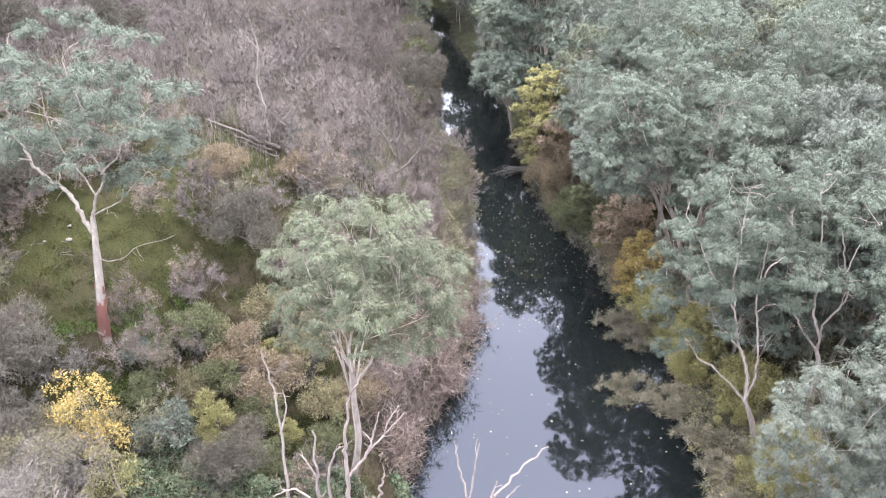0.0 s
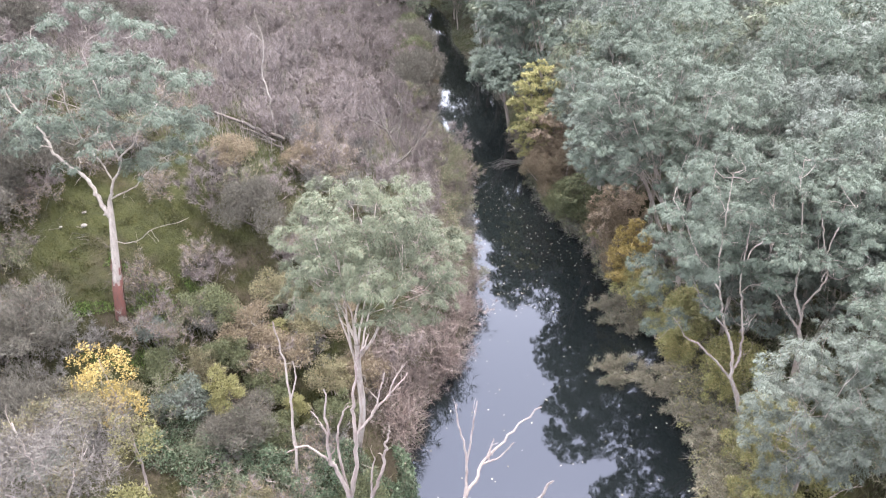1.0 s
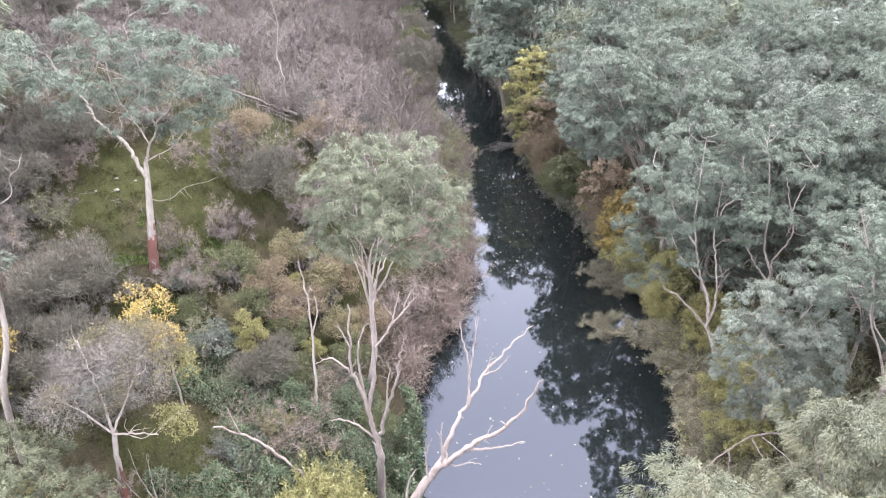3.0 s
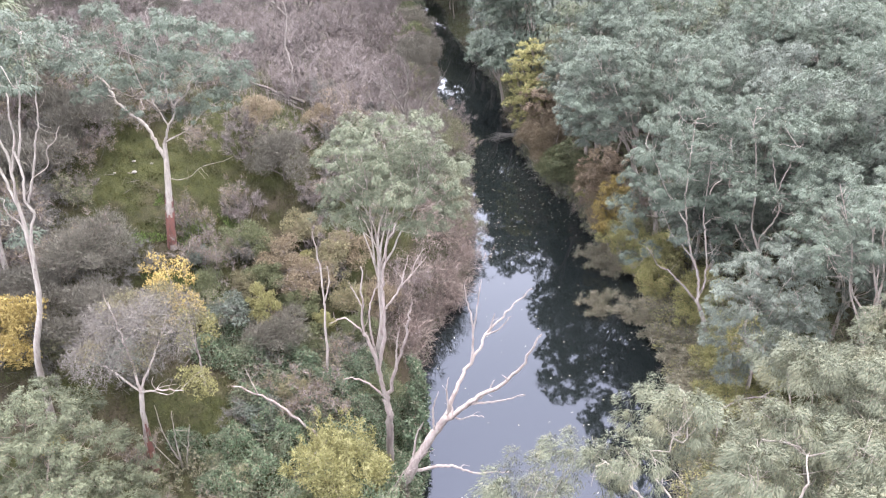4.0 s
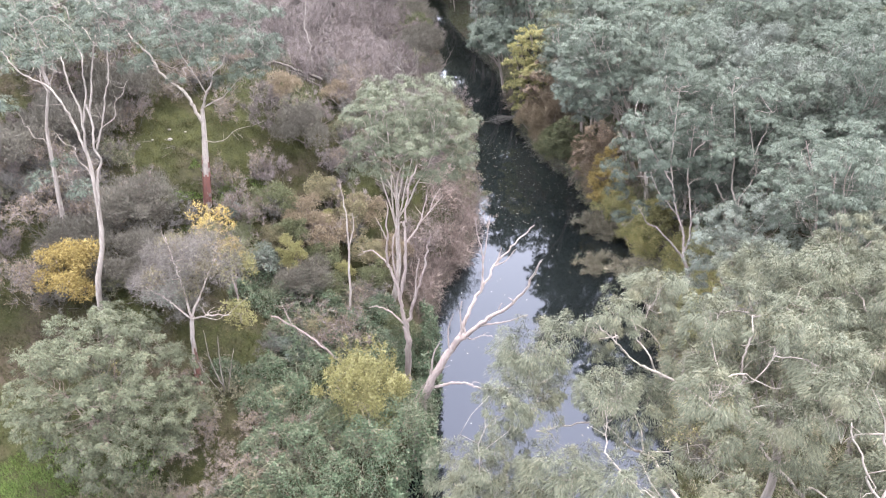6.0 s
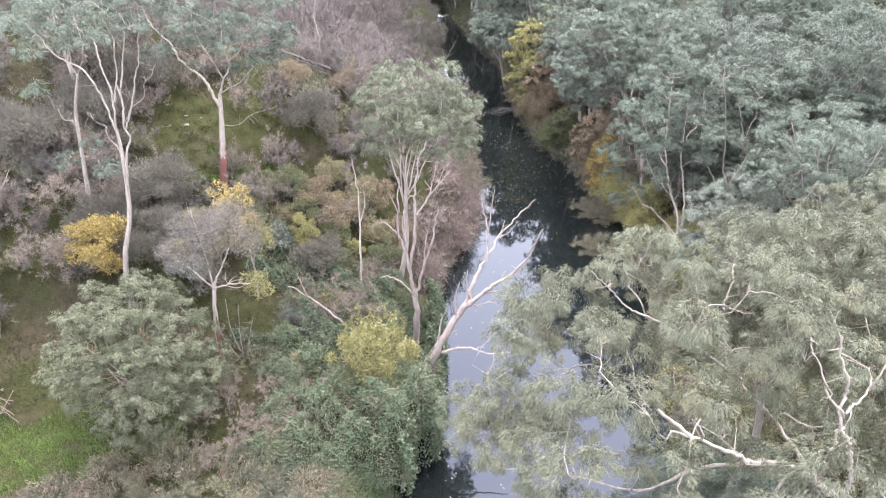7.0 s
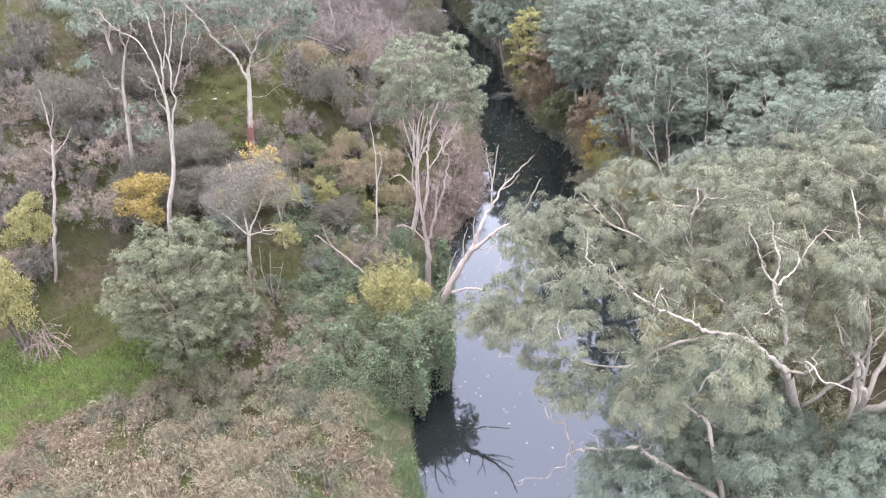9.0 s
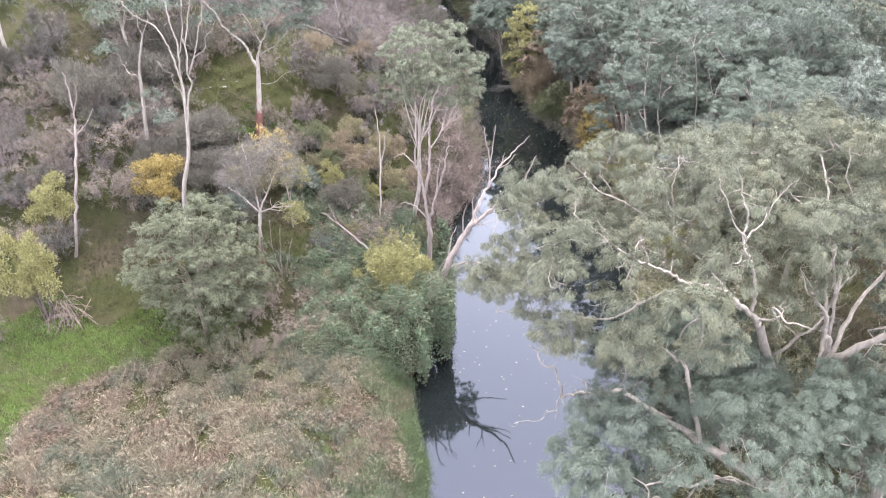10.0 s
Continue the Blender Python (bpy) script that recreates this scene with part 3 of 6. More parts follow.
def twig_shrub(name, size, stems, levels, twigs, twig_len, twig_w, wood, twig_mat, label, category="shrub", leaf=None, leaves=0, leaf_len=0.12, spread=0.75, up=0.7, r=0.03, base=0.35):
    """A bare or half-bare shrub built at the origin, standing on the ground."""
    ob = thing(name, (0, 0, 0), label, category)
    t, p, d = grow_twigs(size, stems, levels, twigs, spread, up, r, base)
    part("woody_base", t.mesh("stems", wood), ob)
    n = len(p)
    v, f = blade_tris(p, d, twig_len * rng.uniform(0.5, 1.4, n), twig_w * rng.uniform(0.6, 1.3, n))
    part("twig_mass", mesh_from("twigs", v, f, twig_mat), ob)
    if leaf:
        i = rng.integers(0, n, leaves)
        q = p[i] + d[i] * (twig_len * rng.random(leaves))[:, None] + rng.normal(size=(leaves, 3)) * 0.08
        e = unit(rng.normal(size=(leaves, 3)) + DOWN * 0.3)
        v, f = leaf_quads(q, e, leaf_len * rng.uniform(0.6, 1.4, leaves), leaf_len * 0.55 * rng.uniform(0.6, 1.3, leaves))
        part("foliage", mesh_from("leaves", v, f, leaf), ob)
    return ob


def leafy_bush(name, size, lobes, lobe_r, density, length, width, leaf, label, category="shrub", wood=None, stems=5, up=0.25, low=-0.1, fill=0.45, lift=0.5, flat=0.85):
    """A leafy bush built at the origin; size is its half widths and its height."""
    ob = thing(name, (0, 0, 0), label, category)
    sx, sy, sz = size
    spots = spread_lobes((0, 0, sz * lift), (sx * 0.8, sy * 0.8, sz * (1 - lift) * 0.85), lobes, low)
    spots = spots + rng.normal(size=spots.shape) * np.array([0.16 * sx, 0.16 * sy, 0.08 * sz])
    sizes = lobe_r * rng.uniform(0.5, 1.4, lobes)
    t = Tubes()
    for k in range(stems):
        g = spots[k % lobes]
        t.add(wander((rng.normal() * 0.15, rng.normal() * 0.15, -0.2), g, 4, 0.1), 0.05 + 0.01 * sz, 0.015, 5)
    part("woody_base", t.mesh("stems", wood or BARK_DARK), ob)
    v, f = ball_leaves(spots, sizes, density, length, width, flat, fill, up)
    part("foliage", mesh_from("leaves", v, f, leaf), ob)
    return ob


def plant(source, x, y, scale=1.0, sink=0.1, z=None, turn=None, tall=1.0, group="", label=""):
    """A copy of a plant set on the ground, turned at random."""
    z = ground_z(x, y) if z is None else z
    a = rng.uniform(0, 360) if turn is None else turn
    s = scale if hasattr(scale, "__len__") else (scale, scale, scale * tall)
    ob = copy_thing(source, pose(x, y, z - sink, 0, 0, a) @ Matrix.Diagonal((*s, 1)))
    return tagged(ob, label, group=group)


def discard(*sources):
    """Takes away the patterns from which plants were copied."""
    for s in sources:
        for o in (*s.children_recursive, s):
            bpy.data.objects.remove(o, do_unlink=True)


def on_ground(x, y, dz=0.0):
    return (x, y, ground_z(x, y) + dz)


# ---- the near gums that lean over the water ----
OPEN_WOOD = [[(16.2, -1.2, 6.4), (14.5, -2.6, 10.0), (12.8, -3.7, 13.0), (11.3, -4.8, 16.0)], [(10.6, -5.0, 16.9), (8.5, -4.6, 17.9), (6.1, -5.0, 19.2)], [(15.2, -4.6, 14.0), (17.0, -5.4, 16.0), (19.4, -5.8, 17.4)], [(13.2, -8.0, 7.9), (10.8, -8.2, 9.9), (8.4, -8.0, 11.6)]]
gum_tree(on_ground(17.7, 0.6), (11.0, -4.9, 16.4), (6.9, -1.4, 18.4), (8.0, 7.2, 4.9), lobes=74, lobe_r=1.1, leaves=6600, length=0.135, width=0.025, leaf=LEAF_OLIVE,
         bark=BARK_WHITE, limbs=8, r0=0.38, low=-0.6, twigs=6, droop=0.9, bend=0.1, label="spreading gum with pale crooked limbs and drooping olive leaves",
         trunk_line=[on_ground(17.7, 0.6, -0.4), (16.2, -1.2, 6.4), (14.5, -2.6, 10.0), (12.8, -3.7, 13.0), (11.3, -4.8, 16.0)],
         extra=[(-1.6, 1.0, 14.6, 1.4), (0.6, 2.6, 18.0, 1.4), (2.8, 4.2, 18.4, 1.4), (5.6, 5.4, 19.6, 1.4), (-0.6, -0.6, 15.6, 1.4), (-1.2, -2.6, 16.6, 1.2), (0.8, -2.0, 16.6, 1.4), (5.0, -6.5, 15.6, 1.4), (2.0, -5.2, 15.8, 1.3), (1.4, -6.6, 16.2, 1.1)],
         arms=[([(11.3, -4.8, 15.9), (10.6, -5.0, 16.9), (9.5, -5.0, 17.7), (8.5, -4.6, 17.9), (7.3, -4.8, 18.6), (6.1, -5.0, 19.2), (4.8, -4.3, 19.2)], 0.2, 0.06),
               ([(5.4, -4.7, 19.3), (4.6, -3.4, 19.3), (4.4, -1.2, 18.2), (4.3, 1.0, 16.8), (3.0, 1.8, 16.4), (1.3, 2.0, 15.8)], 0.1, 0.03),
               ([(8.1, -4.3, 17.8), (6.4, -3.6, 16.6), (4.9, -3.5, 15.4), (3.0, -3.0, 14.9), (1.0, -2.3, 14.8), (-0.8, -1.9, 14.4)], 0.1, 0.03),
               ([(10.6, -5.0, 16.9), (10.5, -5.1, 18.4), (9.9, -5.2, 19.6), (9.55, -5.2, 20.5), (9.4, -4.9, 21.4), (9.2, -4.6, 22.4), (9.0, -4.3, 23.3)], 0.13, 0.03),
               ([(9.55, -5.2, 20.4), (9.1, -5.5, 20.0), (8.8, -5.7, 19.4)], 0.07, 0.03),
               ([(9.5, -5.1, 20.7), (8.9, -5.0, 21.6), (8.3, -4.9, 22.5), (8.0, -4.6, 23.4)], 0.06, 0.02),
               ([(9.5, -5.1, 20.9), (10.0, -4.8, 21.3), (10.5, -4.5, 22.0), (11.2, -4.2, 23.0)], 0.06, 0.02),
               ([(11.1, -4.9, 16.3), (11.3, -5.8, 17.2), (10.8, -6.6, 18.1), (10.7, -7.6, 18.5), (11.4, -8.4, 18.6)], 0.09, 0.03),
               ([(12.8, -3.7, 13.0), (13.8, -4.2, 14.6), (14.3, -4.4, 16.1), (14.4, -4.6, 17.6), (15.0, -4.6, 18.8)], 0.12, 0.04),
               ([(10.4, -4.6, 16.6), (9.6, -2.6, 17.2), (8.9, -0.2, 17.6), (8.6, 1.1, 18.0), (8.3, 1.6, 19.4), (8.6, 2.0, 20.8)], 0.1, 0.04),
               ([(8.7, 0.8, 17.9), (7.8, 0.2, 19.4), (7.0, -0.8, 20.8), (6.7, -1.6, 21.9), (6.4, -2.2, 22.8)], 0.08, 0.025),
               ([(8.9, -0.2, 17.6), (7.2, 1.0, 18.4), (5.4, 1.8, 19.1), (4.6, 2.0, 19.6), (4.1, 2.2, 20.0), (3.2, 2.6, 20.8)], 0.1, 0.03),
               ([(5.6, 1.7, 19.0), (4.9, 2.4, 19.9), (4.6, 3.2, 20.6)], 0.06, 0.02),
               ([(9.0, -4.7, 17.9), (7.9, -4.7, 15.2), (7.8, -4.6, 13.1)], 0.08, 0.04)])
gum_tree(on_ground(17.9, -1.6), (15.2, -4.4, 13.0), (18.2, -0.5, 18.6), (6.3, 9.4, 5.0), lobes=64, lobe_r=1.12, leaves=6600, length=0.135, width=0.025, leaf=LEAF_OLIVE,
         bark=BARK_WHITE, limbs=12, r0=0.36, low=-0.4, twigs=3, droop=0.9, bend=0.14, label="broad gum with cream limbs and pale olive hanging foliage", clear=OPEN_WOOD,
         arms=[([(15.3, -4.3, 12.8), (14.6, -4.8, 15.6), (13.1, -5.0, 18.0)], 0.2, 0.06), ([(15.2, -4.4, 13.0), (17.0, -5.4, 16.0), (19.4, -5.8, 17.4), (21.4, -5.0, 19.0)], 0.3, 0.08),
               ([(15.8, -3.6, 11.6), (16.5, -1.0, 15.0), (17.2, 2.0, 18.0), (17.6, 5.6, 20.0)], 0.22, 0.05), ([(15.9, -3.5, 11.2), (18.5, -1.0, 15.0), (21.0, 0.4, 18.0), (22.4, 2.0, 20.0)], 0.2, 0.05),
               ([(15.4, -4.2, 12.8), (15.6, -2.6, 16.6), (15.0, -1.4, 20.0)], 0.15, 0.04), ([(17.0, 1.2, 17.2), (14.8, 3.6, 19.4), (13.8, 5.6, 20.4)], 0.1, 0.03)])
gum_tree(on_ground(14.6, -1.0), (11.2, -2.6, 9.0), (8.6, -3.4, 12.0), (4.8, 3.4, 3.0), lobes=44, lobe_r=1.1, leaves=6600, length=0.135, width=0.025, leaf=LEAF_BLUE,
         bark=BARK_WHITE, limbs=7, r0=0.24, low=-0.5, twigs=4, droop=0.9, bend=0.16, clear=OPEN_WOOD, label="leaning gum with crooked pale limbs low over the water")
gum_tree(on_ground(14.0, 6.8), (13.6, 6.6, 12.0), (13.6, 6.8, 16.8), (4.6, 3.6, 4.2), lobes=28, lobe_r=1.25, leaves=6600, length=0.135, width=0.025, leaf=LEAF_OLIVE,
         bark=BARK_WHITE, limbs=7, r0=0.24, low=-0.4, twigs=2, droop=0.9, bend=0.12, label="gum with twisting pale limbs and olive weeping leaves")
gum_tree(on_ground(17.0, -6.4), (8.4, -8.0, 11.6), (7.6, -9.4, 11.4), (6.0, 4.4, 2.9), lobes=70, lobe_r=1.1, leaves=6600, length=0.135, width=0.025, leaf=LEAF_BLUE,
         bark=BARK_WHITE, r0=0.4, low=-0.4, twigs=3, droop=0.9, bend=0.14, label="low gum with thick pale limbs over the creek edge",
         trunk_line=[on_ground(17.0, -6.4, -0.4), (15.0, -7.0, 5.0), (13.2, -8.0, 7.9), (10.8, -8.2, 9.9), (8.4, -8.0, 11.6)],
         extra=[(12.2, -9.0, 11.6, 1.2), (13.8, -8.0, 12.2, 1.2), (11.4, -7.4, 12.8, 1.2), (10.2, -9.8, 12.6, 1.1), (12.8, -10.4, 11.8, 1.2)],
         arms=[([(8.6, -7.9, 11.4), (6.2, -7.0, 12.7), (4.7, -6.6, 13.4), (3.4, -6.2, 13.0), (2.3, -5.6, 12.0)], 0.24, 0.06),
               ([(2.3, -5.6, 12.0), (2.1, -5.8, 13.4), (1.2, -5.9, 14.7), (0.5, -6.0, 15.7)], 0.08, 0.03),
               ([(2.3, -5.6, 12.0), (1.7, -6.0, 11.2), (0.0, -6.4, 11.0)], 0.05, 0.02),
               ([(8.4, -8.0, 11.6), (7.8, -6.6, 14.3), (6.8, -6.2, 15.4), (5.7, -6.4, 16.6)], 0.18, 0.03),
               ([(12.0, -8.1, 8.9), (9.6, -9.2, 10.4), (7.4, -10.4, 11.8), (5.0, -11.2, 12.6)], 0.2, 0.05),
               ([(13.2, -8.0, 7.9), (12.6, -8.6, 10.0), (12.8, -8.8, 11.6), (13.8, -8.8, 12.6)], 0.12, 0.04)])
gum_tree(on_ground(20.5, -7.0), (17.2, -7.6, 9.6), (16.2, -7.8, 11.6), (5.0, 3.6, 3.0), lobes=48, lobe_r=1.1, leaves=6600, length=0.135, width=0.025, leaf=LEAF_BLUE,
         bark=BARK_WHITE, limbs=7, r0=0.3, low=-0.4, twigs=3, droop=0.9, bend=0.12, clear=OPEN_WOOD, label="leaning gum with pale trunk and dense low foliage")

# ---- gums along the far side of the water ----
gum_tree(on_ground(18.8, 31.8), (17.3, 32.1, 4.7), (15.4, 34.2, 14.0), (4.3, 3.5, 6.2), lobes=56, lobe_r=0.85, leaves=4200, length=0.175, width=0.038, leaf=LEAF_BLUE, low=-0.6,
         bark=BARK_PINK, r0=0.24, twigs=3, bend=0.12, label="slender gum with forked pale trunk and grey-green crown", trunk_line=[on_ground(18.8, 31.8, -0.4), (18.5, 31.8, 1.8), (18.0, 32.0, 3.2), (17.3, 32.1, 4.7)],
         extra=[(11.6, 34.6, 9.6, 0.9), (11.0, 35.4, 11.4, 0.9), (12.0, 33.4, 7.6, 0.8), (11.8, 36.4, 13.0, 0.9), (13.2, 33.0, 8.8, 0.8), (18.6, 33.4, 9.4, 0.8)],
         arms=[([(17.3, 32.1, 4.6), (16.1, 32.2, 6.0), (14.8, 32.2, 7.3), (14.0, 32.3, 7.8), (12.8, 32.4, 9.4)], 0.13, 0.04),
               ([(17.3, 32.1, 4.6), (17.1, 32.5, 6.7), (16.6, 32.9, 8.2), (15.8, 33.3, 10.5), (15.3, 33.7, 12.8), (15.3, 34.1, 15.7), (15.3, 34.5, 18.4)], 0.17, 0.04),
               ([(17.3, 32.1, 5.0), (17.7, 32.4, 6.3), (17.6, 32.7, 7.9), (16.8, 32.9, 10.8), (16.7, 33.2, 13.1), (16.6, 33.5, 16.1)], 0.15, 0.04),
               ([(16.5, 32.7, 8.3), (15.4, 33.0, 9.4), (14.8, 33.2, 10.1), (13.7, 33.5, 12.0)], 0.08, 0.03),
               ([(15.5, 33.0, 11.2), (14.4, 33.7, 12.8), (13.1, 34.3, 15.1), (12.2, 35.0, 16.6)], 0.09, 0.03),
               ([(16.7, 33.2, 12.9), (17.8, 34.0, 15.0), (18.2, 34.8, 17.4)], 0.08, 0.03)])
gum_tree(on_ground(22.3, 33.5), (21.6, 33.8, 7.8), (20.4, 35.2, 14.0), (4.2, 3.6, 6.2), lobes=52, lobe_r=0.86, leaves=4200, length=0.175, width=0.038, leaf=LEAF_BLUE, low=-0.5,
         bark=BARK_PINK, r0=0.21, twigs=3, bend=0.12, label="gum with grey-green domed foliage and bare forked limbs", trunk_line=[on_ground(22.5, 33.4, -0.4), (22.2, 33.5, 5.1), (22.0, 33.6, 6.7), (21.6, 33.8, 7.8)],
         arms=[([(21.6, 33.8, 7.7), (20.8, 34.1, 8.7), (19.6, 34.4, 10.4), (19.0, 34.7, 12.1), (18.7, 35.0, 14.8)], 0.12, 0.04),
               ([(21.8, 33.8, 7.4), (21.8, 34.1, 8.9), (22.6, 34.4, 10.7), (22.4, 34.7, 13.0), (21.3, 35.0, 16.0)], 0.13, 0.04),
               ([(22.1, 33.6, 6.5), (22.9, 33.6, 6.8), (23.9, 33.6, 7.0)], 0.05, 0.02),
               ([(21.7, 33.8, 8.4), (20.8, 34.2, 10.8), (20.8, 34.6, 13.4), (19.9, 35.1, 16.7), (19.7, 35.5, 19.1)], 0.13, 0.03),
               ([(20.8, 34.6, 13.2), (19.2, 35.6, 15.0), (17.8, 36.4, 16.8)], 0.07, 0.03), ([(22.4, 34.7, 12.8), (23.4, 36.0, 14.8), (23.8, 37.0, 16.4)], 0.07, 0.03)])
gum_tree(on_ground(18.6, 23.8), (18.4, 24.0, 6.0), (18.2, 24.0, 9.6), (3.4, 3.2, 5.0), lobes=48, lobe_r=0.85, leaves=3800, length=0.175, width=0.034, leaf=LEAF_GREY,
         bark=BARK_PINK, limbs=6, r0=0.14, twigs=2, low=-0.9, label="dense small gum with silvery grey weeping leaves")
gum_tree(on_ground(25.0, 22.5), (24.6, 23.0, 9.5), (23.5, 24.5, 15.6), (4.6, 4.2, 4.0), lobes=44, lobe_r=0.9, leaves=3600, length=0.175, width=0.037, low=-0.6, leaf=LEAF_BLUE,
         bark=BARK_PINK, limbs=8, r0=0.2, twigs=3, label="gum with spreading pale limbs and thin grey-green leaves")
gum_tree(on_ground(21.5, 11.0), (21.0, 11.0, 10.0), (20.0, 10.6, 16.8), (4.4, 4.0, 3.8), lobes=36, lobe_r=1.0, leaves=6600, length=0.135, width=0.025, leaf=LEAF_OLIVE,
         bark=BARK_WHITE, limbs=7, r0=0.2, twigs=2, droop=0.9, label="gum with pale limbs and yellowish olive foliage")

# tall gums that lean over the water further upstream
for foot, fork, centre, radii, lobes, leaf in (
        ((19.0, 47.6), (15.2, 47.4, 10.6), (11.2, 47.4, 16.0), (3.5, 2.9, 4.7), 46, LEAF_BLUE), ((17.4, 45.0), (17.2, 45.6, 10.5), (17.6, 45.4, 15.0), (3.4, 3.0, 6.2), 52, LEAF_BLUE),
        ((18.4, 53.8), (15.4, 53.6, 9.0), (12.0, 53.0, 13.4), (3.4, 2.8, 5.0), 46, LEAF_GREY), ((17.6, 55.4), (16.6, 54.8, 11.0), (15.6, 54.0, 16.2), (3.6, 3.0, 5.8), 50, LEAF_BLUE),
        ((13.2, 60.2), (11.6, 59.6, 10.0), (10.0, 58.0, 15.4), (2.6, 2.8, 3.2), 28, LEAF_BLUE)):
    gum_tree(on_ground(*foot), fork, centre, radii, lobes=lobes, lobe_r=0.86, leaves=3200, length=0.2, width=0.045, leaf=leaf, low=-0.95, bark=BARK_PINK, limbs=6, r0=0.2, twigs=3, bend=0.12,
             group="gums that lean over the stream", label="tall gum with a pale trunk leaning out over the stream")
for foot, fork, centre, radii, lobes in (
        ((10.6, 84.6), (8.6, 83.8, 13.0), (6.6, 82.6, 20.6), (3.8, 3.6, 6.0), 40), ((8.6, 91.0), (6.6, 90.0, 10.0), (4.6, 88.6, 15.4), (3.4, 3.4, 5.0), 34),
        ((7.4, 79.8), (6.0, 79.0, 7.6), (4.4, 78.4, 10.6), (2.4, 2.4, 2.6), 20), ((5.6, 86.0), (4.0, 85.0, 6.0), (1.9, 83.6, 9.2), (2.2, 2.2, 2.4), 18),
        ((12.6, 92.0), (11.0, 91.0, 13.0), (10.0, 90.0, 20.0), (4.2, 4.0, 6.0), 36)):
    gum_tree(on_ground(*foot), fork, centre, radii, lobes=lobes, lobe_r=1.1, leaves=1100, length=0.34, width=0.09, leaf=LEAF_BLUE, low=-0.6, bark=BARK_PINK, limbs=6, r0=0.22, twigs=2, bend=0.12,
             group="gums at the bend", label="tall gum at the bend of the stream, leaning over the water")

# ---- gums on the near slope ----
zl = ground_z(-21.6, 29.2)
gum_tree((-21.6, 29.2, zl), (-21.1, 31.0, 18.3), (-20.4, 32.2, 23.4), (5.2, 4.2, 5.2), lobes=46, lobe_r=0.88, leaves=3300, length=0.17, width=0.04, leaf=LEAF_BLUE,
         bark=BARK_WHITE, r0=0.26, twigs=4, red=0.5, low=-0.5, label="tall white gum with red peeled foot and a leaning limb",
         trunk_line=[(-21.6, 29.2, zl - 0.4), (-21.3, 29.5, 13.2), (-21.2, 30.0, 15.0), (-21.1, 30.6, 17.1), (-21.1, 31.0, 18.3)],
         extra=[(-26.2, 32.6, 21.0, 1.1), (-27.6, 33.2, 22.8, 1.2), (-26.0, 31.8, 24.5, 1.2), (-28.6, 33.0, 25.0, 1.3), (-15.6, 31.5, 22.2, 1.1), (-16.8, 32.0, 21.0, 1.0), (-19.0, 31.0, 20.2, 0.9), (-22.6, 31.0, 20.8, 0.9)],
         arms=[([(-21.1, 30.7, 17.4), (-21.9, 31.2, 18.6), (-23.1, 31.8, 19.8), (-24.5, 32.4, 21.4), (-25.9, 33.0, 22.8), (-26.8, 33.4, 24.5)], 0.21, 0.05),
               ([(-21.1, 31.0, 18.2), (-20.6, 31.2, 19.5), (-20.0, 31.5, 20.7), (-20.5, 31.8, 22.2), (-20.5, 32.0, 24.5), (-20.8, 32.2, 26.1)], 0.14, 0.03),
               ([(-20.6, 31.2, 19.4), (-21.6, 31.6, 21.0), (-22.4, 32.0, 23.2), (-22.6, 32.4, 25.4)], 0.08, 0.03),
               ([(-20.2, 31.5, 20.6), (-18.8, 32.0, 22.0), (-17.6, 32.4, 23.6)], 0.08, 0.03),
               ([(-21.0, 31.0, 18.4), (-19.4, 31.0, 19.2), (-18.1, 31.0, 20.4), (-16.8, 31.4, 21.2)], 0.07, 0.02),
               ([(-21.1, 30.2, 16.0), (-19.9, 30.0, 16.2), (-18.2, 30.0, 17.0), (-16.3, 30.2, 17.7)], 0.05, 0.015)])
zl = ground_z(-24.8, 16.6)
gum_tree((-24.8, 16.6, zl), (-23.3, 18.6, 20.4), (-23.2, 19.8, 26.8), (5.2, 4.0, 2.4), lobes=30, lobe_r=0.8, leaves=2500, length=0.17, width=0.038, leaf=LEAF_BLUE,
         bark=BARK_WHITE, r0=0.165, twigs=5, low=-0.2, label="tall white gum with long bare limbs and thin crown",
         trunk_line=[(-24.8, 16.6, zl - 0.4), (-24.4, 17.0, 11.6), (-23.6, 17.8, 14.8), (-23.3, 18.4, 18.7), (-23.3, 18.6, 20.4)],
         arms=[([(-23.3, 18.6, 20.2), (-23.9, 19.0, 22.7), (-25.3, 19.4, 24.1), (-26.7, 19.8, 25.2), (-27.4, 20.0, 26.0)], 0.11, 0.03),
               ([(-23.3, 18.4, 18.6), (-23.9, 18.4, 20.5), (-24.7, 18.4, 21.6)], 0.05, 0.02),
               ([(-23.3, 18.6, 20.4), (-23.2, 19.0, 23.1), (-23.5, 19.4, 24.8), (-24.3, 19.8, 25.9), (-25.0, 20.0, 27.0)], 0.10, 0.03),
               ([(-23.1, 18.8, 22.0), (-22.5, 19.2, 24.1), (-22.7, 19.6, 26.1), (-22.8, 20.0, 27.7)], 0.08, 0.03)] + [
               ([(-22.6, 18.8, 22.6), (-21.9, 19.2, 24.8), (-21.5, 19.6, 26.8), (-21.1, 20.0, 28.3)], 0.08, 0.03),
               ([(-22.6, 18.4, 20.5), (-21.4, 18.6, 23.2), (-20.9, 19.0, 25.2), (-20.5, 19.3, 26.8)], 0.08, 0.03),
               ([(-22.5, 18.4, 21.0), (-21.0, 18.6, 22.8), (-20.0, 18.8, 24.4)], 0.05, 0.02),
               ([(-23.5, 18.0, 16.2), (-22.7, 18.2, 19.2), (-22.5, 18.4, 21.0), (-22.6, 18.8, 23.1)], 0.11, 0.07)])
zl = ground_z(-29.6, 23.3)
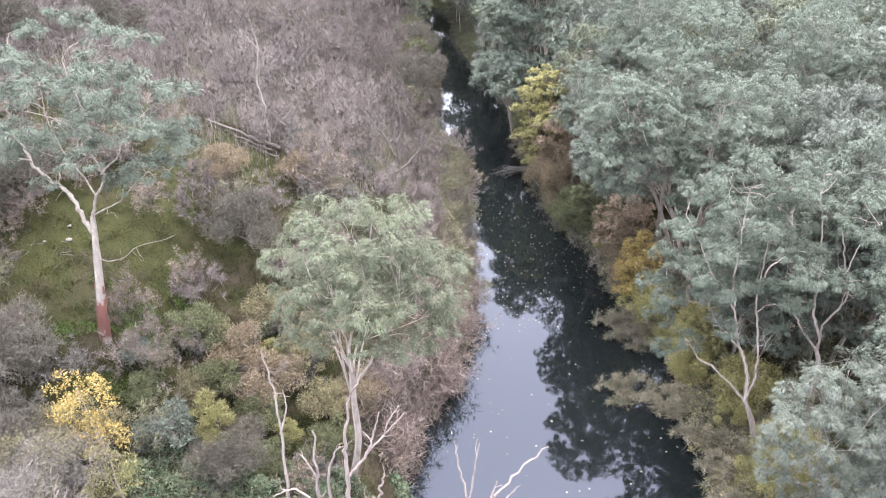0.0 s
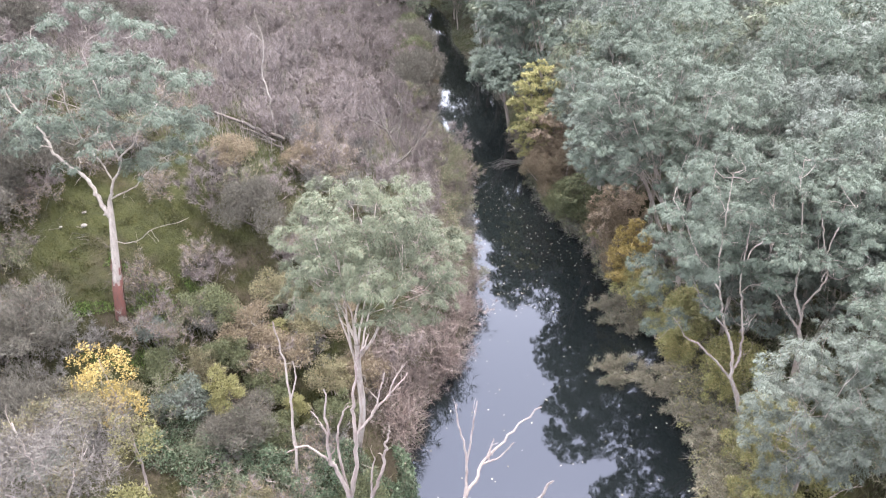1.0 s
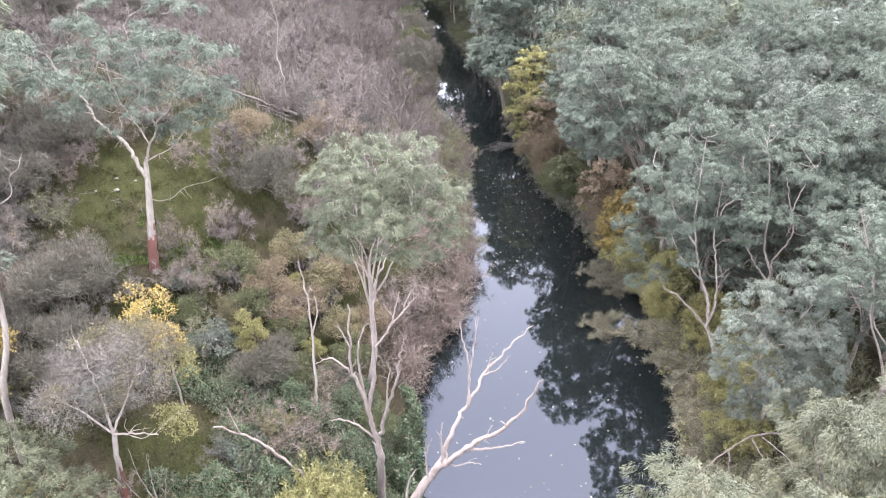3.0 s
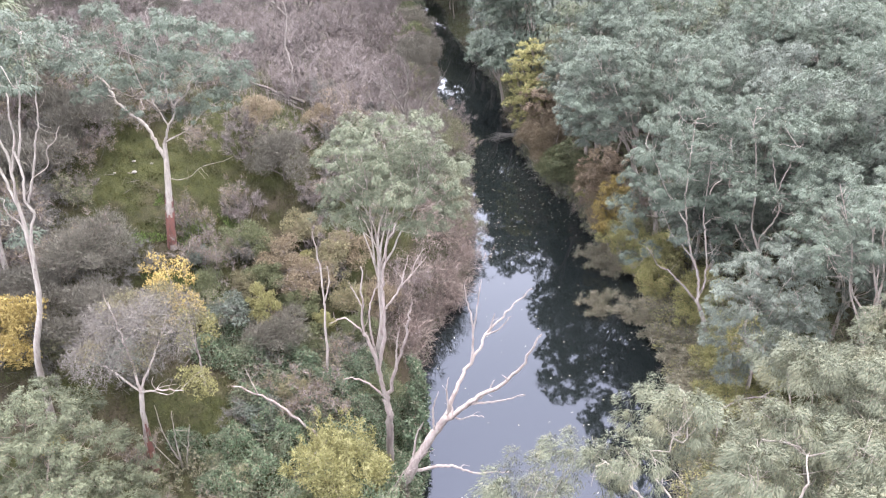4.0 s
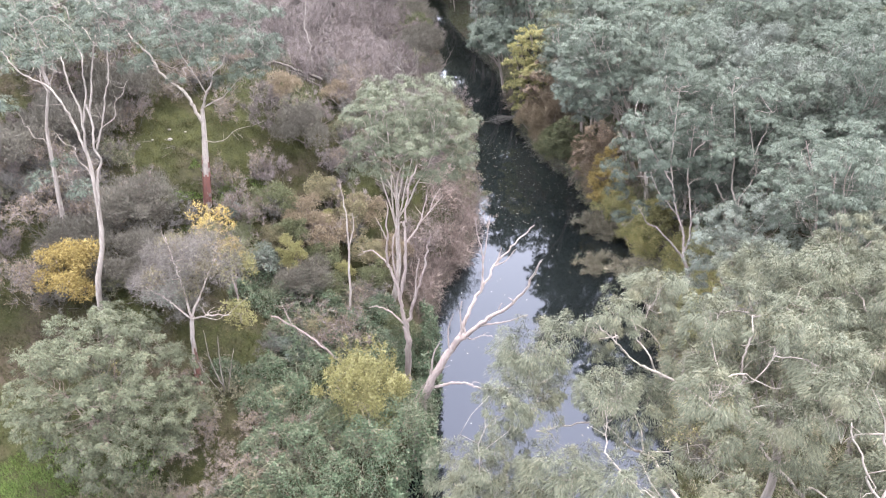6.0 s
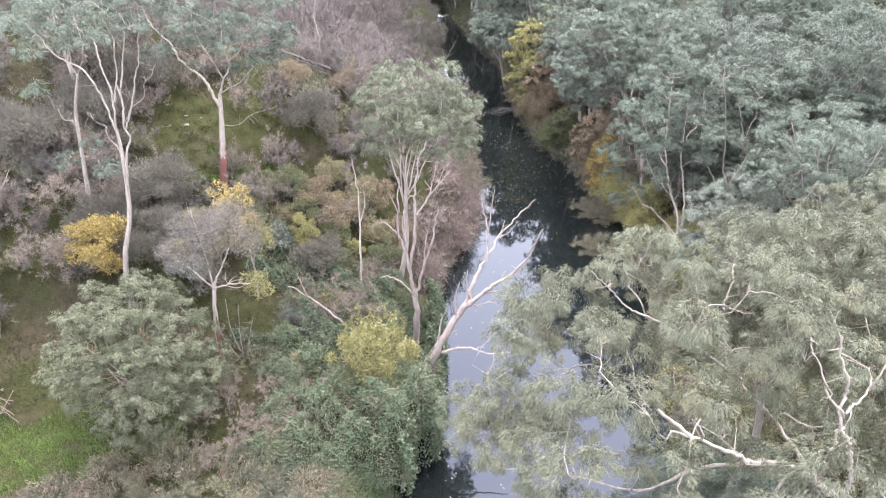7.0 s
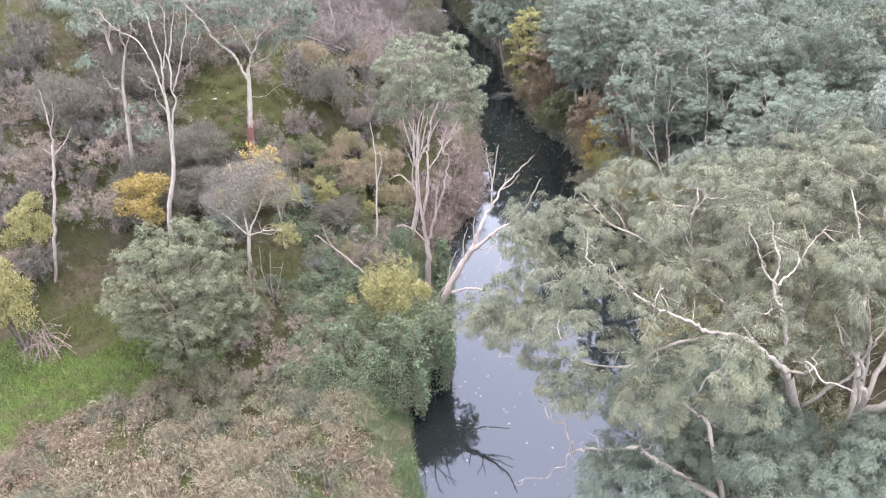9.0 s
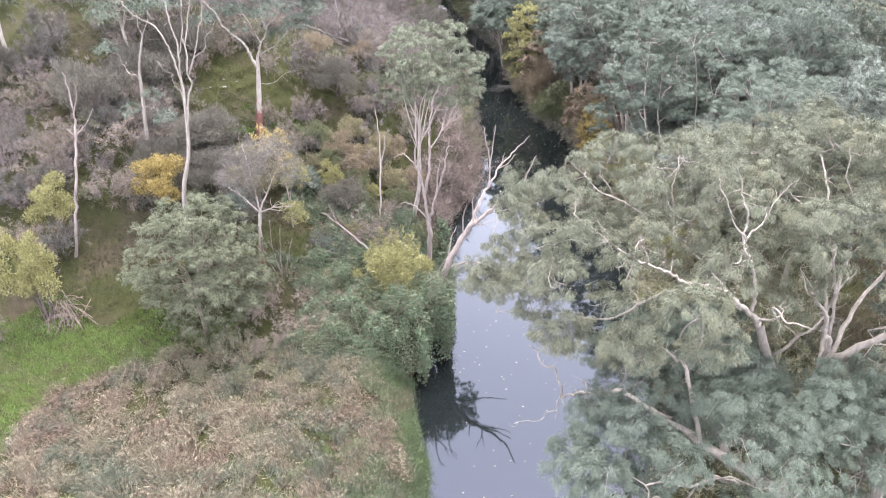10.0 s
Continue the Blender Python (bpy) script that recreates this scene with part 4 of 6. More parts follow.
gum_tree((-29.6, 23.3, zl), (-27.9, 24.0, 22.0), (-29.0, 24.2, 24.6), (3.4, 2.6, 2.0), lobes=12, lobe_r=0.8, leaves=1600, length=0.23, width=0.055, leaf=LEAF_BLUE,
         bark=BARK_WHITE, r0=0.15, twigs=3, label="thin pale gum with sparse tufts of blue-grey leaves",
         trunk_line=[(-29.6, 23.3, zl - 0.4), (-29.4, 23.5, 13.8), (-29.1, 23.8, 16.9), (-28.8, 24.0, 19.5), (-27.9, 24.0, 22.0)],
         extra=[(-27.6, 23.6, 15.2, 0.9), (-30.4, 23.8, 15.8, 0.8), (-31.4, 24.2, 20.8, 0.9), (-28.2, 23.6, 17.2, 0.7)],
         arms=[([(-29.0, 24.0, 18.4), (-29.9, 24.0, 19.3), (-30.4, 24.0, 20.7)], 0.06, 0.02), ([(-27.9, 24.0, 22.0), (-28.4, 24.2, 23.9), (-29.4, 24.4, 24.8)], 0.06, 0.02),
               ([(-27.9, 24.0, 22.0), (-27.0, 24.2, 23.9), (-26.9, 24.4, 25.4)], 0.06, 0.02), ([(-29.2, 23.8, 16.0), (-28.6, 23.7, 16.2), (-28.0, 23.6, 16.0)], 0.03, 0.01)])
gum_tree(on_ground(-7.1, 25.4), (-6.0, 23.6, 14.2), (-5.2, 24.3, 18.6), (4.1, 3.6, 3.9), lobes=54, lobe_r=0.85, leaves=4000, length=0.16, width=0.034, leaf=LEAF_DOME,
         bark=BARK_PINK, limbs=8, r0=0.19, twigs=3, low=-0.5, label="gum with pinkish forked trunk and a dense rounded olive crown")
gum_tree(on_ground(-21.9, 9.6), (-21.7, 9.2, 8.4), (-21.3, 10.2, 9.2), (4.8, 4.3, 5.1), lobes=112, lobe_r=0.74, leaves=3300, length=0.15, width=0.046, leaf=LEAF_BUSH,
         bark=BARK_BROWN, limbs=6, r0=0.14, twigs=1, low=-0.85, droop=0.5, clear=[[(-21.8, 9.2, 7.4), (-21.8, 8.9, 8.4), (-21.5, 8.8, 9.6)]], label="broad rounded olive-green tree at the grass edge")

# ---- dead wood ----
zd = ground_z(-5.2, 16.8)
dead_tree("dead_tree", (-5.2, 16.8, zd), [
    ([(-5.3, 16.8, zd - 0.4), (-5.2, 16.7, 5.4), (-5.0, 16.5, 7.8), (-5.1, 16.3, 9.8)], 0.27, 0.19),
    ([(-5.1, 16.3, 9.7), (-5.4, 16.2, 12.1), (-5.9, 16.1, 14.3), (-5.9, 16.0, 16.2), (-5.8, 16.0, 18.5)], 0.15, 0.03),
    ([(-5.9, 16.1, 14.3), (-6.8, 16.0, 15.3), (-7.6, 15.9, 15.0)], 0.06, 0.02),
    ([(-5.9, 16.0, 16.0), (-6.1, 16.0, 16.6), (-6.4, 16.0, 17.3)], 0.05, 0.02),
    ([(-5.4, 16.2, 12.1), (-5.7, 16.6, 15.0), (-5.4, 16.8, 16.3), (-5.1, 16.8, 16.8)], 0.07, 0.03)] + [
    ([(-5.4, 16.3, 11.8), (-5.0, 16.4, 13.7), (-4.9, 16.5, 15.8), (-4.9, 16.6, 17.1), (-4.6, 16.8, 19.0), (-4.1, 17.0, 20.2)], 0.13, 0.03),
    ([(-4.8, 16.5, 15.6), (-4.1, 16.6, 16.7), (-3.8, 16.7, 17.7), (-3.6, 16.8, 18.6)], 0.07, 0.02),
    ([(-4.1, 16.6, 16.7), (-3.3, 16.8, 17.7), (-2.7, 17.0, 18.4)], 0.05, 0.02),
    ([(-3.5, 16.7, 17.4), (-3.2, 16.8, 18.3), (-2.8, 16.9, 18.9)], 0.04, 0.015),
    ([(-4.9, 16.3, 9.8), (-4.4, 16.1, 12.2), (-3.8, 16.0, 14.2), (-3.6, 15.9, 15.6), (-3.4, 15.9, 16.5)], 0.12, 0.03),
    ([(-4.4, 16.1, 12.2), (-4.3, 16.0, 13.6), (-4.1, 16.0, 14.8)], 0.06, 0.025),
    ([(-5.2, 16.3, 9.7), (-6.0, 16.2, 10.7), (-6.8, 16.1, 11.2), (-7.3, 16.1, 11.1)], 0.07, 0.025),
], BARK_DEAD, "bleached dead tree with bare forked limbs among ivy", spurs=2, spur_len=0.7, slim=0.92)
zs = ground_z(-4.6, 13.5)
dead_tree("dead_tree", (-4.6, 13.5, zs), [
    ([(-4.7, 13.5, zs - 0.5), (-3.9, 13.6, 6.0), (-2.9, 13.8, 8.4), (-1.9, 14.0, 10.2), (-1.4, 14.1, 10.6)], 0.32, 0.19),
    ([(-1.4, 14.1, 10.6), (-0.3, 14.2, 11.6), (1.0, 14.2, 12.7), (1.9, 14.2, 13.8), (2.5, 14.1, 15.4), (2.7, 14.1, 16.0)], 0.16, 0.03),
    ([(0.0, 14.2, 11.7), (0.4, 14.3, 12.2), (0.7, 14.4, 12.8)], 0.06, 0.02)] + [
    ([(-0.6, 14.2, 11.3), (0.8, 14.0, 11.7), (2.2, 13.8, 12.4)], 0.08, 0.025),
    ([(-1.4, 14.1, 10.6), (-1.0, 14.0, 10.4), (-0.4, 13.9, 10.8), (0.2, 13.8, 10.8)], 0.06, 0.02),
    ([(-1.8, 14.0, 10.3), (-1.4, 14.5, 11.4), (-0.9, 15.2, 12.3), (-0.3, 15.8, 13.1), (0.4, 16.6, 14.0), (1.4, 17.3, 14.9), (2.6, 17.8, 16.0)], 0.15, 0.03),
    ([(0.3, 16.5, 13.9), (1.0, 16.6, 14.3), (1.5, 16.7, 15.0)], 0.05, 0.02),
    ([(0.5, 16.6, 14.0), (0.6, 16.8, 14.6), (0.7, 16.9, 15.0)], 0.04, 0.02)] + [
    ([(-0.5, 15.5, 12.8), (-0.4, 16.0, 14.1), (-0.5, 16.3, 15.3), (-0.8, 16.6, 16.5), (-0.8, 16.7, 17.2)], 0.07, 0.02),
    ([(-0.4, 16.0, 14.1), (-0.2, 16.4, 15.9), (0.0, 16.7, 17.3)], 0.05, 0.02),
    ([(-2.3, 13.9, 9.3), (-2.4, 14.1, 11.0), (-2.1, 14.2, 12.1)], 0.07, 0.02),
    ([(-1.6, 14.1, 10.8), (-1.7, 14.3, 12.2), (-1.6, 14.4, 12.9)], 0.06, 0.02),
    ([(-3.5, 13.7, 7.6), (-3.3, 13.8, 9.2), (-2.9, 13.8, 10.4)], 0.08, 0.03),
    ([(-3.6, 13.6, 6.8), (-2.2, 13.6, 7.3), (-1.1, 13.6, 7.2), (-0.2, 13.5, 6.9), (1.6, 13.5, 7.1)], 0.11, 0.03),
], BARK_DEAD, "bleached dead tree leaning out over the creek", spurs=1, spur_len=0.7, slim=0.95)
zp = ground_z(-33.6, 14.0)
dead_tree("dead_tree", (-33.6, 14.0, zp), [
    ([(-33.6, 14.0, zp - 0.4), (-33.3, 14.2, 6.4), (-32.2, 14.8, 10.8), (-31.3, 15.3, 14.4), (-30.7, 15.7, 17.2)], 0.18, 0.11),
    ([(-30.7, 15.7, 17.1), (-30.5, 15.9, 18.6), (-30.5, 16.1, 20.2), (-30.6, 16.3, 21.5)], 0.10, 0.03),
    ([(-30.5, 15.9, 18.6), (-30.0, 16.0, 19.8), (-29.9, 16.1, 20.7)], 0.05, 0.02),
    ([(-30.7, 15.7, 17.0), (-29.8, 15.9, 17.8), (-29.1, 16.1, 18.9)], 0.07, 0.02),
    ([(-30.8, 15.7, 16.9), (-31.3, 15.7, 17.5)], 0.05, 0.02),
], BARK_DEAD, "bare dead pole of a gum with two prongs", spurs=1, spur_len=0.5)
zt = ground_z(-9.7, 22.0)
dead_tree("dead_tree", (-9.7, 22.0, zt), [
    ([(-9.7, 22.0, zt - 0.3), (-9.5, 22.0, 9.0), (-9.3, 22.0, 13.0), (-9.5, 22.0, 16.8)], 0.13, 0.04),
    ([(-9.4, 22.0, 11.6), (-8.9, 22.0, 13.2), (-8.9, 22.0, 14.4)], 0.07, 0.03),
], BARK_PINK, "thin dead sapling standing in the undergrowth", spurs=2)
dead_tree("fallen_log", (-8.0, 16.5, 4.2), [
    ([(-7.8, 16.4, 4.4), (-9.9, 17.3, 5.8), (-11.8, 17.7, 7.6), (-13.6, 16.5, 10.2)], 0.14, 0.05),
    ([(-12.6, 17.2, 8.8), (-13.2, 17.6, 10.4)], 0.05, 0.02),
    ([(-10.6, 17.5, 6.5), (-10.9, 17.0, 7.6)], 0.04, 0.02),
], BARK_DEAD, "bare fallen branch propped across the ivy", category="log")
dead_tree("fallen_branch", (-4.3, 11.4, ground_z(-5.0, 11.4)), [
    ([(-5.6, 11.4, 4.6), (-4.7, 12.5, 6.1), (-4.0, 12.8, 7.6), (-3.2, 12.9, 8.7), (-2.3, 13.0, 9.3)], 0.05, 0.015),
    ([(-4.0, 12.8, 7.6), (-3.4, 13.0, 7.8)], 0.03, 0.012)], BARK_DEAD, "slender bare branch leaning from the ivy", category="branch")
dead_tree("fallen_branch", on_ground(17.6, 21.6), [
    ([(20.5, 22.2, 3.6), (18.6, 21.8, 4.6), (16.8, 21.4, 4.7), (15.2, 21.0, 3.6), (13.6, 20.2, 2.6)], 0.09, 0.03),
    ([(17.4, 21.5, 4.7), (18.6, 20.4, 4.2), (19.6, 19.4, 3.4)], 0.06, 0.02),
    ([(16.8, 21.4, 4.7), (17.6, 19.8, 3.6), (18.2, 18.6, 2.8)], 0.06, 0.02),
    ([(15.6, 21.1, 3.9), (15.4, 19.8, 2.6)], 0.05, 0.02),
    ([(18.4, 21.8, 4.6), (20.4, 23.0, 4.6), (22.0, 23.6, 4.4)], 0.06, 0.02)], BARK_DEAD, "fallen branch with bare forks on the bank", spurs=3, category="branch")
dead_tree("fallen_log", on_ground(-18.5, 48.2), [
    ([(-15.4, 47.6, ground_z(-15.4, 47.6) + 0.5), (-18.4, 48.2, ground_z(-18.4, 48.2) + 0.5), (-21.2, 48.8, ground_z(-21.2, 48.8) + 0.6)], 0.2, 0.14),
    ([(-16.0, 47.2, ground_z(-16, 47.2) + 0.3), (-18.8, 47.6, ground_z(-18.8, 47.6) + 0.4)], 0.12, 0.08),
    ([(-15.4, 46.6, ground_z(-15.4, 46.6) + 0.2), (-18.0, 47.0, ground_z(-18, 47) + 0.3)], 0.1, 0.06)], BARK_DARK, "dark fallen logs lying across the slope", spurs=1, category="log")
zf = ground_z(-16.4, 48.6)
dead_tree("sapling", (-16.4, 48.6, zf), [
    ([(-16.4, 48.6, zf - 0.3), (-16.5, 48.8, zf + 3.2), (-16.8, 49.0, zf + 5.2), (-16.4, 49.2, zf + 7.6), (-16.9, 49.4, zf + 10.0)], 0.12, 0.03),
    ([(-16.8, 49.0, zf + 5.4), (-15.9, 49.2, zf + 7.2)], 0.05, 0.02),
    ([(-16.5, 49.2, zf + 7.6), (-17.6, 49.2, zf + 9.0)], 0.05, 0.02)], BARK_WHITE, "thin white sapling on the slope beside logs", category="tree", spurs=5)
zw = ground_z(-7.2, 49.5)
dead_tree("bare_tree", (-7.2, 49.5, zw), [
    ([(-7.2, 49.5, zw - 0.4), (-6.9, 49.8, zw + 1.4), (-6.6, 50.0, zw + 2.8)], 0.22, 0.17),
    ([(-6.6, 50.0, zw + 2.6), (-7.6, 50.4, zw + 4.6), (-8.6, 50.8, zw + 7.0)], 0.13, 0.03),
    ([(-6.6, 50.0, zw + 2.8), (-6.2, 50.6, zw + 5.4), (-6.4, 51.0, zw + 8.0)], 0.12, 0.03),
    ([(-6.9, 49.8, zw + 1.2), (-5.2, 50.4, zw + 2.8), (-3.6, 51.2, zw + 4.8), (-2.6, 51.4, zw + 6.4)], 0.13, 0.03),
    ([(-5.2, 50.4, zw + 2.8), (-4.4, 50.6, zw + 5.4)], 0.09, 0.03),
    ([(-7.4, 50.3, zw + 4.4), (-9.4, 50.4, zw + 5.6)], 0.07, 0.02)], BARK_DARK, "dark crooked bare tree above the water", category="tree", spurs=7, spur_len=1.8)

# ---- patterns for shrubs ----
thicket = [twig_shrub("bare_shrub", (2.6, 2.4, 4.4), 13, 1, 4200, 0.6, 0.032, TWIG_PINK, TWIG_PINK, "leafless pinkish brown shrub on the slope", r=0.026, up=1.6, spread=0.55) for _ in range(3)]
greybush = [twig_shrub("bare_shrub", (1.9, 1.8, 2.6), 7, 2, 3400, 0.4, 0.024, TWIG_GREY, TWIG_GREY, "leafless grey twiggy shrub", r=0.026, spread=0.95) for _ in range(2)]
redbush = [twig_shrub("bare_shrub", (1.9, 1.8, 3.6), 8, 2, 1150, 0.7, 0.034, TWIG_RED, TWIG_RED, "leafless red-brown shrub beside the water", r=0.024) for _ in range(2)]
halfbare = [twig_shrub("shrub", (1.9, 1.8, 3.0), 7, 2, 2000, 0.45, 0.03, TWIG_GREY, TWIG_PINK, "half-bare shrub with a few brown leaves on it", leaf=LEAF_RUST, leaves=2400, leaf_len=0.1) for _ in range(2)]
olivebush = [twig_shrub("shrub", (1.9, 1.8, 2.8), 6, 2, 1200, 0.45, 0.03, TWIG_GREY, TWIG_BROWN, "straggly shrub with dull olive leaves", leaf=LEAF_GREEN, leaves=3400, leaf_len=0.105) for _ in range(2)]
sedge = [twig_shrub("reed_clump", (2.2, 1.7, 1.7), 10, 2, 5200, 0.5, 0.03, TWIG_BROWN, TWIG_BROWN, "dry brown reeds leaning over the water", "reeds", leaf=LEAF_BUSH, leaves=1500, leaf_len=0.13, spread=0.9, r=0.016) for _ in range(2)]
sage = [leafy_bush("sage_shrub", (2.0, 2.0, 2.8), 18, 0.75, 1500, 0.17, 0.024, LEAF_SAGE, "dense dark grey-green shrub on the slope", up=0.9) for _ in range(2)]
green = [leafy_bush("green_shrub", (1.7, 1.7, 2.4), 16, 0.66, 1500, 0.1, 0.05, LEAF_GREEN, "leafy dull green shrub on earth") for _ in range(2)]
yellow = leafy_bush("yellow_shrub", (1.7, 1.6, 3.0), 20, 0.58, 1700, 0.1, 0.052, LEAF_YELLOW, "shrub in bright yellow autumn leaf", wood=BARK_PINK)
lime = leafy_bush("yellow_green_shrub", (1.3, 1.2, 3.4), 18, 0.46, 1900, 0.105, 0.045, LEAF_LIME, "slim shrub turning yellow-green", wood=BARK_DARK, up=0.8)
amber = leafy_bush("amber_shrub", (1.7, 1.7, 2.8), 18, 0.58, 1300, 0.1, 0.052, LEAF_AMBER, "shrub in dull amber autumn leaf", wood=BARK_PINK)
ochre = leafy_bush("ochre_shrub", (1.8, 1.8, 2.4), 18, 0.58, 1500, 0.1, 0.05, LEAF_OCHRE, "shrub in olive-yellow autumn leaf on the bank", wood=BARK_PINK)
rust = leafy_bush("rust_shrub", (1.7, 1.7, 2.8), 18, 0.58, 1300, 0.1, 0.05, LEAF_RUST, "shrub in rusty brown autumn leaf", wood=BARK_PINK)

# ---- single shrubs and small trees, near slope ----
for x, y, s, tall in ((-27.3, 19.2, 1.3, 1.0),):
    plant(yellow, x, y, s, tall=tall)
for x, y, s, tall in ((-14.3, 25.4, 0.95, 1.0), (-33.6, 9.6, 1.5, 1.5), (-34.4, 15.8, 1.3, 1.2), (-24.0, 14.4, 0.8, 0.8), (-13.0, 31.0, 0.7, 0.9), (-10.8, 26.5, 0.6, 0.9)):
    plant(lime, x, y, s, tall=tall, group="yellow-green shrubs")
upright = leafy_bush("yellow_green_shrub", (2.5, 2.2, 4.2), 34, 0.5, 1700, 0.13, 0.04, LEAF_LIME, "upright yellow-green shrub rising from the ivy", wood=BARK_PINK, up=0.5, lift=0.35, flat=1.5)
shoots = [np.stack([c[0] + rng.normal(size=60) * 0.07, c[1] + rng.normal(size=60) * 0.07, c[2] + rng.uniform(0, 1.3, 60)], 1) for c in spread_lobes((0, 0, 2.6), (2.0, 1.8, 1.5), 26, 0.0)]
shoots = np.vstack(shoots)
v, f = blade_tris(shoots, unit(rng.normal(size=shoots.shape) * 0.6 + np.array([0, 0, 0.5])), 0.2 * rng.uniform(0.6, 1.4, len(shoots)), np.full(len(shoots), 0.06))
part("foliage", mesh_from("shoots", v, f, LEAF_LIME), upright, "pale yellow upright shoots")
plant(upright, -7.6, 13.9, (1.35, 1.25, 1.08), z=4.2)
plant(ochre, -7.2, 12.9, (0.95, 0.9, 0.7), z=4.2)
plant(halfbare[0], -6.6, 12.4, (1.05, 1.0, 0.75), z=3.8)
plant(halfbare[1], -8.6, 12.9, (0.8, 0.8, 0.6), z=4.0)
plant(green[0], -9.0, 12.6, (1.0, 1.0, 0.8), z=4.0, label="dull green shrub tangled in the ivy")
discard(upright)
for x, y, s in ((-20.2, 23.2, 1.1), (-13.2, 34.0, 1.0), (-11.0, 32.0, 1.1), (-16.0, 27.0, 0.7), (-9.0, 29.0, 0.9), (-12.0, 20.5, 0.8)):
    plant(amber, x, y, s, group="amber shrubs")
for x, y, s in ((-12.4, 29.0, 1.1), (-10.0, 33.5, 1.1), (-14.5, 30.5, 1.0), (-7.5, 30.5, 1.0), (-18.0, 43.0, 0.9), (-13.5, 45.0, 0.8)):
    plant(rust, x, y, s, group="rust shrubs")
for x, y, s in ((-25.4, 25.4, 1.4), (-23.5, 21.0, 1.3), (-27.8, 22.0, 1.2), (-15.6, 38.5, 1.2), (-33.0, 33.0, 1.5), (-36.0, 28.0, 1.5), (-31.0, 38.0, 1.4), (-13.5, 24.0, 1.0)):
    plant(sage[int(rng.integers(2))], x, y, s, group="sage shrubs")
for x, y, s in ((-16.8, 31.0, 1.0), (-15.2, 28.5, 0.8), (-12.5, 27.5, 0.8), (-18.5, 26.5, 0.7), (-11.5, 24.5, 0.9), (-8.8, 26.5, 0.9), (-6.8, 21.5, 0.9)):
    plant(green[int(rng.integers(2))], x, y, s, group="green shrubs")

greygreen = leafy_bush("grey_green_shrub", (1.7, 1.6, 2.2), 15, 0.62, 900, 0.15, 0.06, LEAF_GREY, "rounded grey-green shrub among bare bushes")
for x, y, s in ((-16.6, 25.0, 0.95), (-13.2, 18.6, 0.8), (-19.4, 28.6, 0.7), (-21.5, 19.6, 0.8)):
    plant(greygreen, x, y, s, group="grey-green shrubs")

# grey twiggy acacia with a red trunk
zr = ground_z(-18.5, 14.8)
acacia = dead_tree("grey_tree", (-18.5, 14.8, zr), [
    ([(-18.5, 14.8, zr - 0.3), (-18.4, 15.0, zr + 2.6), (-18.0, 15.2, 11.0)], 0.25, 0.15),
    ([(-18.0, 15.2, 11.0), (-17.0, 15.8, 13.0), (-16.2, 16.2, 14.6)], 0.09, 0.03),
    ([(-18.0, 15.2, 11.0), (-18.4, 15.8, 13.4), (-18.8, 16.2, 16.0)], 0.09, 0.03),
    ([(-18.0, 15.2, 10.8), (-19.4, 15.4, 12.2), (-20.6, 15.4, 13.2)], 0.08, 0.03),
    ([(-18.0, 15.2, 10.8), (-16.6, 14.6, 11.6), (-15.2, 14.4, 11.8)], 0.08, 0.03)], BARK_PINK, "small grey twiggy tree with a red peeled trunk and fading leaves", category="tree", spurs=6, spur_len=1.4)
part("peeled_bark", peeled_strips(np.array([(0, 0, -0.2), (0.04, 0.08, 1.2), (0.09, 0.18, 2.5), (0.2, 0.26, 3.9)]), 0.235, 0.19, 1.0), acacia, "dark red peeled bark")
spots = spread_lobes((0.4, 1.0, 13.8 - zr), (3.1, 2.5, 2.7), 22, -0.25) + rng.normal(size=(22, 3)) * 0.4
v, f = ball_leaves(spots, 1.1 * rng.uniform(0.5, 1.25, 22), 620, 0.24, 0.017, up=0.1)
part("twig_mass", mesh_from("twigs", v, f, TWIG_DUSK), acacia)
v, f = ball_leaves(spots[:9] + np.array([0.5, 0.6, 0]), 0.8 * rng.uniform(0.7, 1.2, 9), 900, 0.1, 0.045)
part("foliage", mesh_from("leaves", v, f, LEAF_AMBER), acacia)

# slender autumn tree behind it
zy = ground_z(-17.0, 20.0)
autumn = dead_tree("autumn_tree", (-17.0, 20.0, zy), [
    ([(-17.0, 20.0, zy - 0.3), (-17.0, 20.2, 9.0), (-17.5, 20.9, 11.8), (-18.5, 21.9, 14.4)], 0.1, 0.02),
    ([(-17.0, 20.2, 9.0), (-16.5, 19.4, 10.8), (-16.0, 18.8, 12.8)], 0.06, 0.02),
    ([(-17.0, 20.0, 7.6), (-16.6, 18.4, 8.6), (-16.1, 17.2, 9.8)], 0.05, 0.02)], BARK_DEAD, "slender tree in yellow autumn leaf behind a grey twiggy tree", category="tree", spurs=3, spur_len=0.8)
for n, mid, size, leaf in ((15, (-18.5, 21.9, 13.9), (1.3, 1.0, 1.2), LEAF_YELLOW), (12, (-17.3, 21.0, 12.1), (1.0, 0.9, 1.0), LEAF_YELLOW), (15, (-16.0, 18.8, 12.2), (1.0, 1.0, 1.2), LEAF_LIME), (12, (-16.0, 17.3, 9.6), (0.8, 0.7, 1.2), LEAF_LIME)):
    spots = spread_lobes((mid[0] + 17.0, mid[1] - 20.0, mid[2] - zy), size, n, -0.6) + rng.normal(size=(n, 3)) * 0.15
    v, f = ball_leaves(spots, 0.5 * rng.uniform(0.5, 1.2, n), 560, 0.11, 0.055)
    part("foliage", mesh_from("leaves", v, f, leaf), autumn)

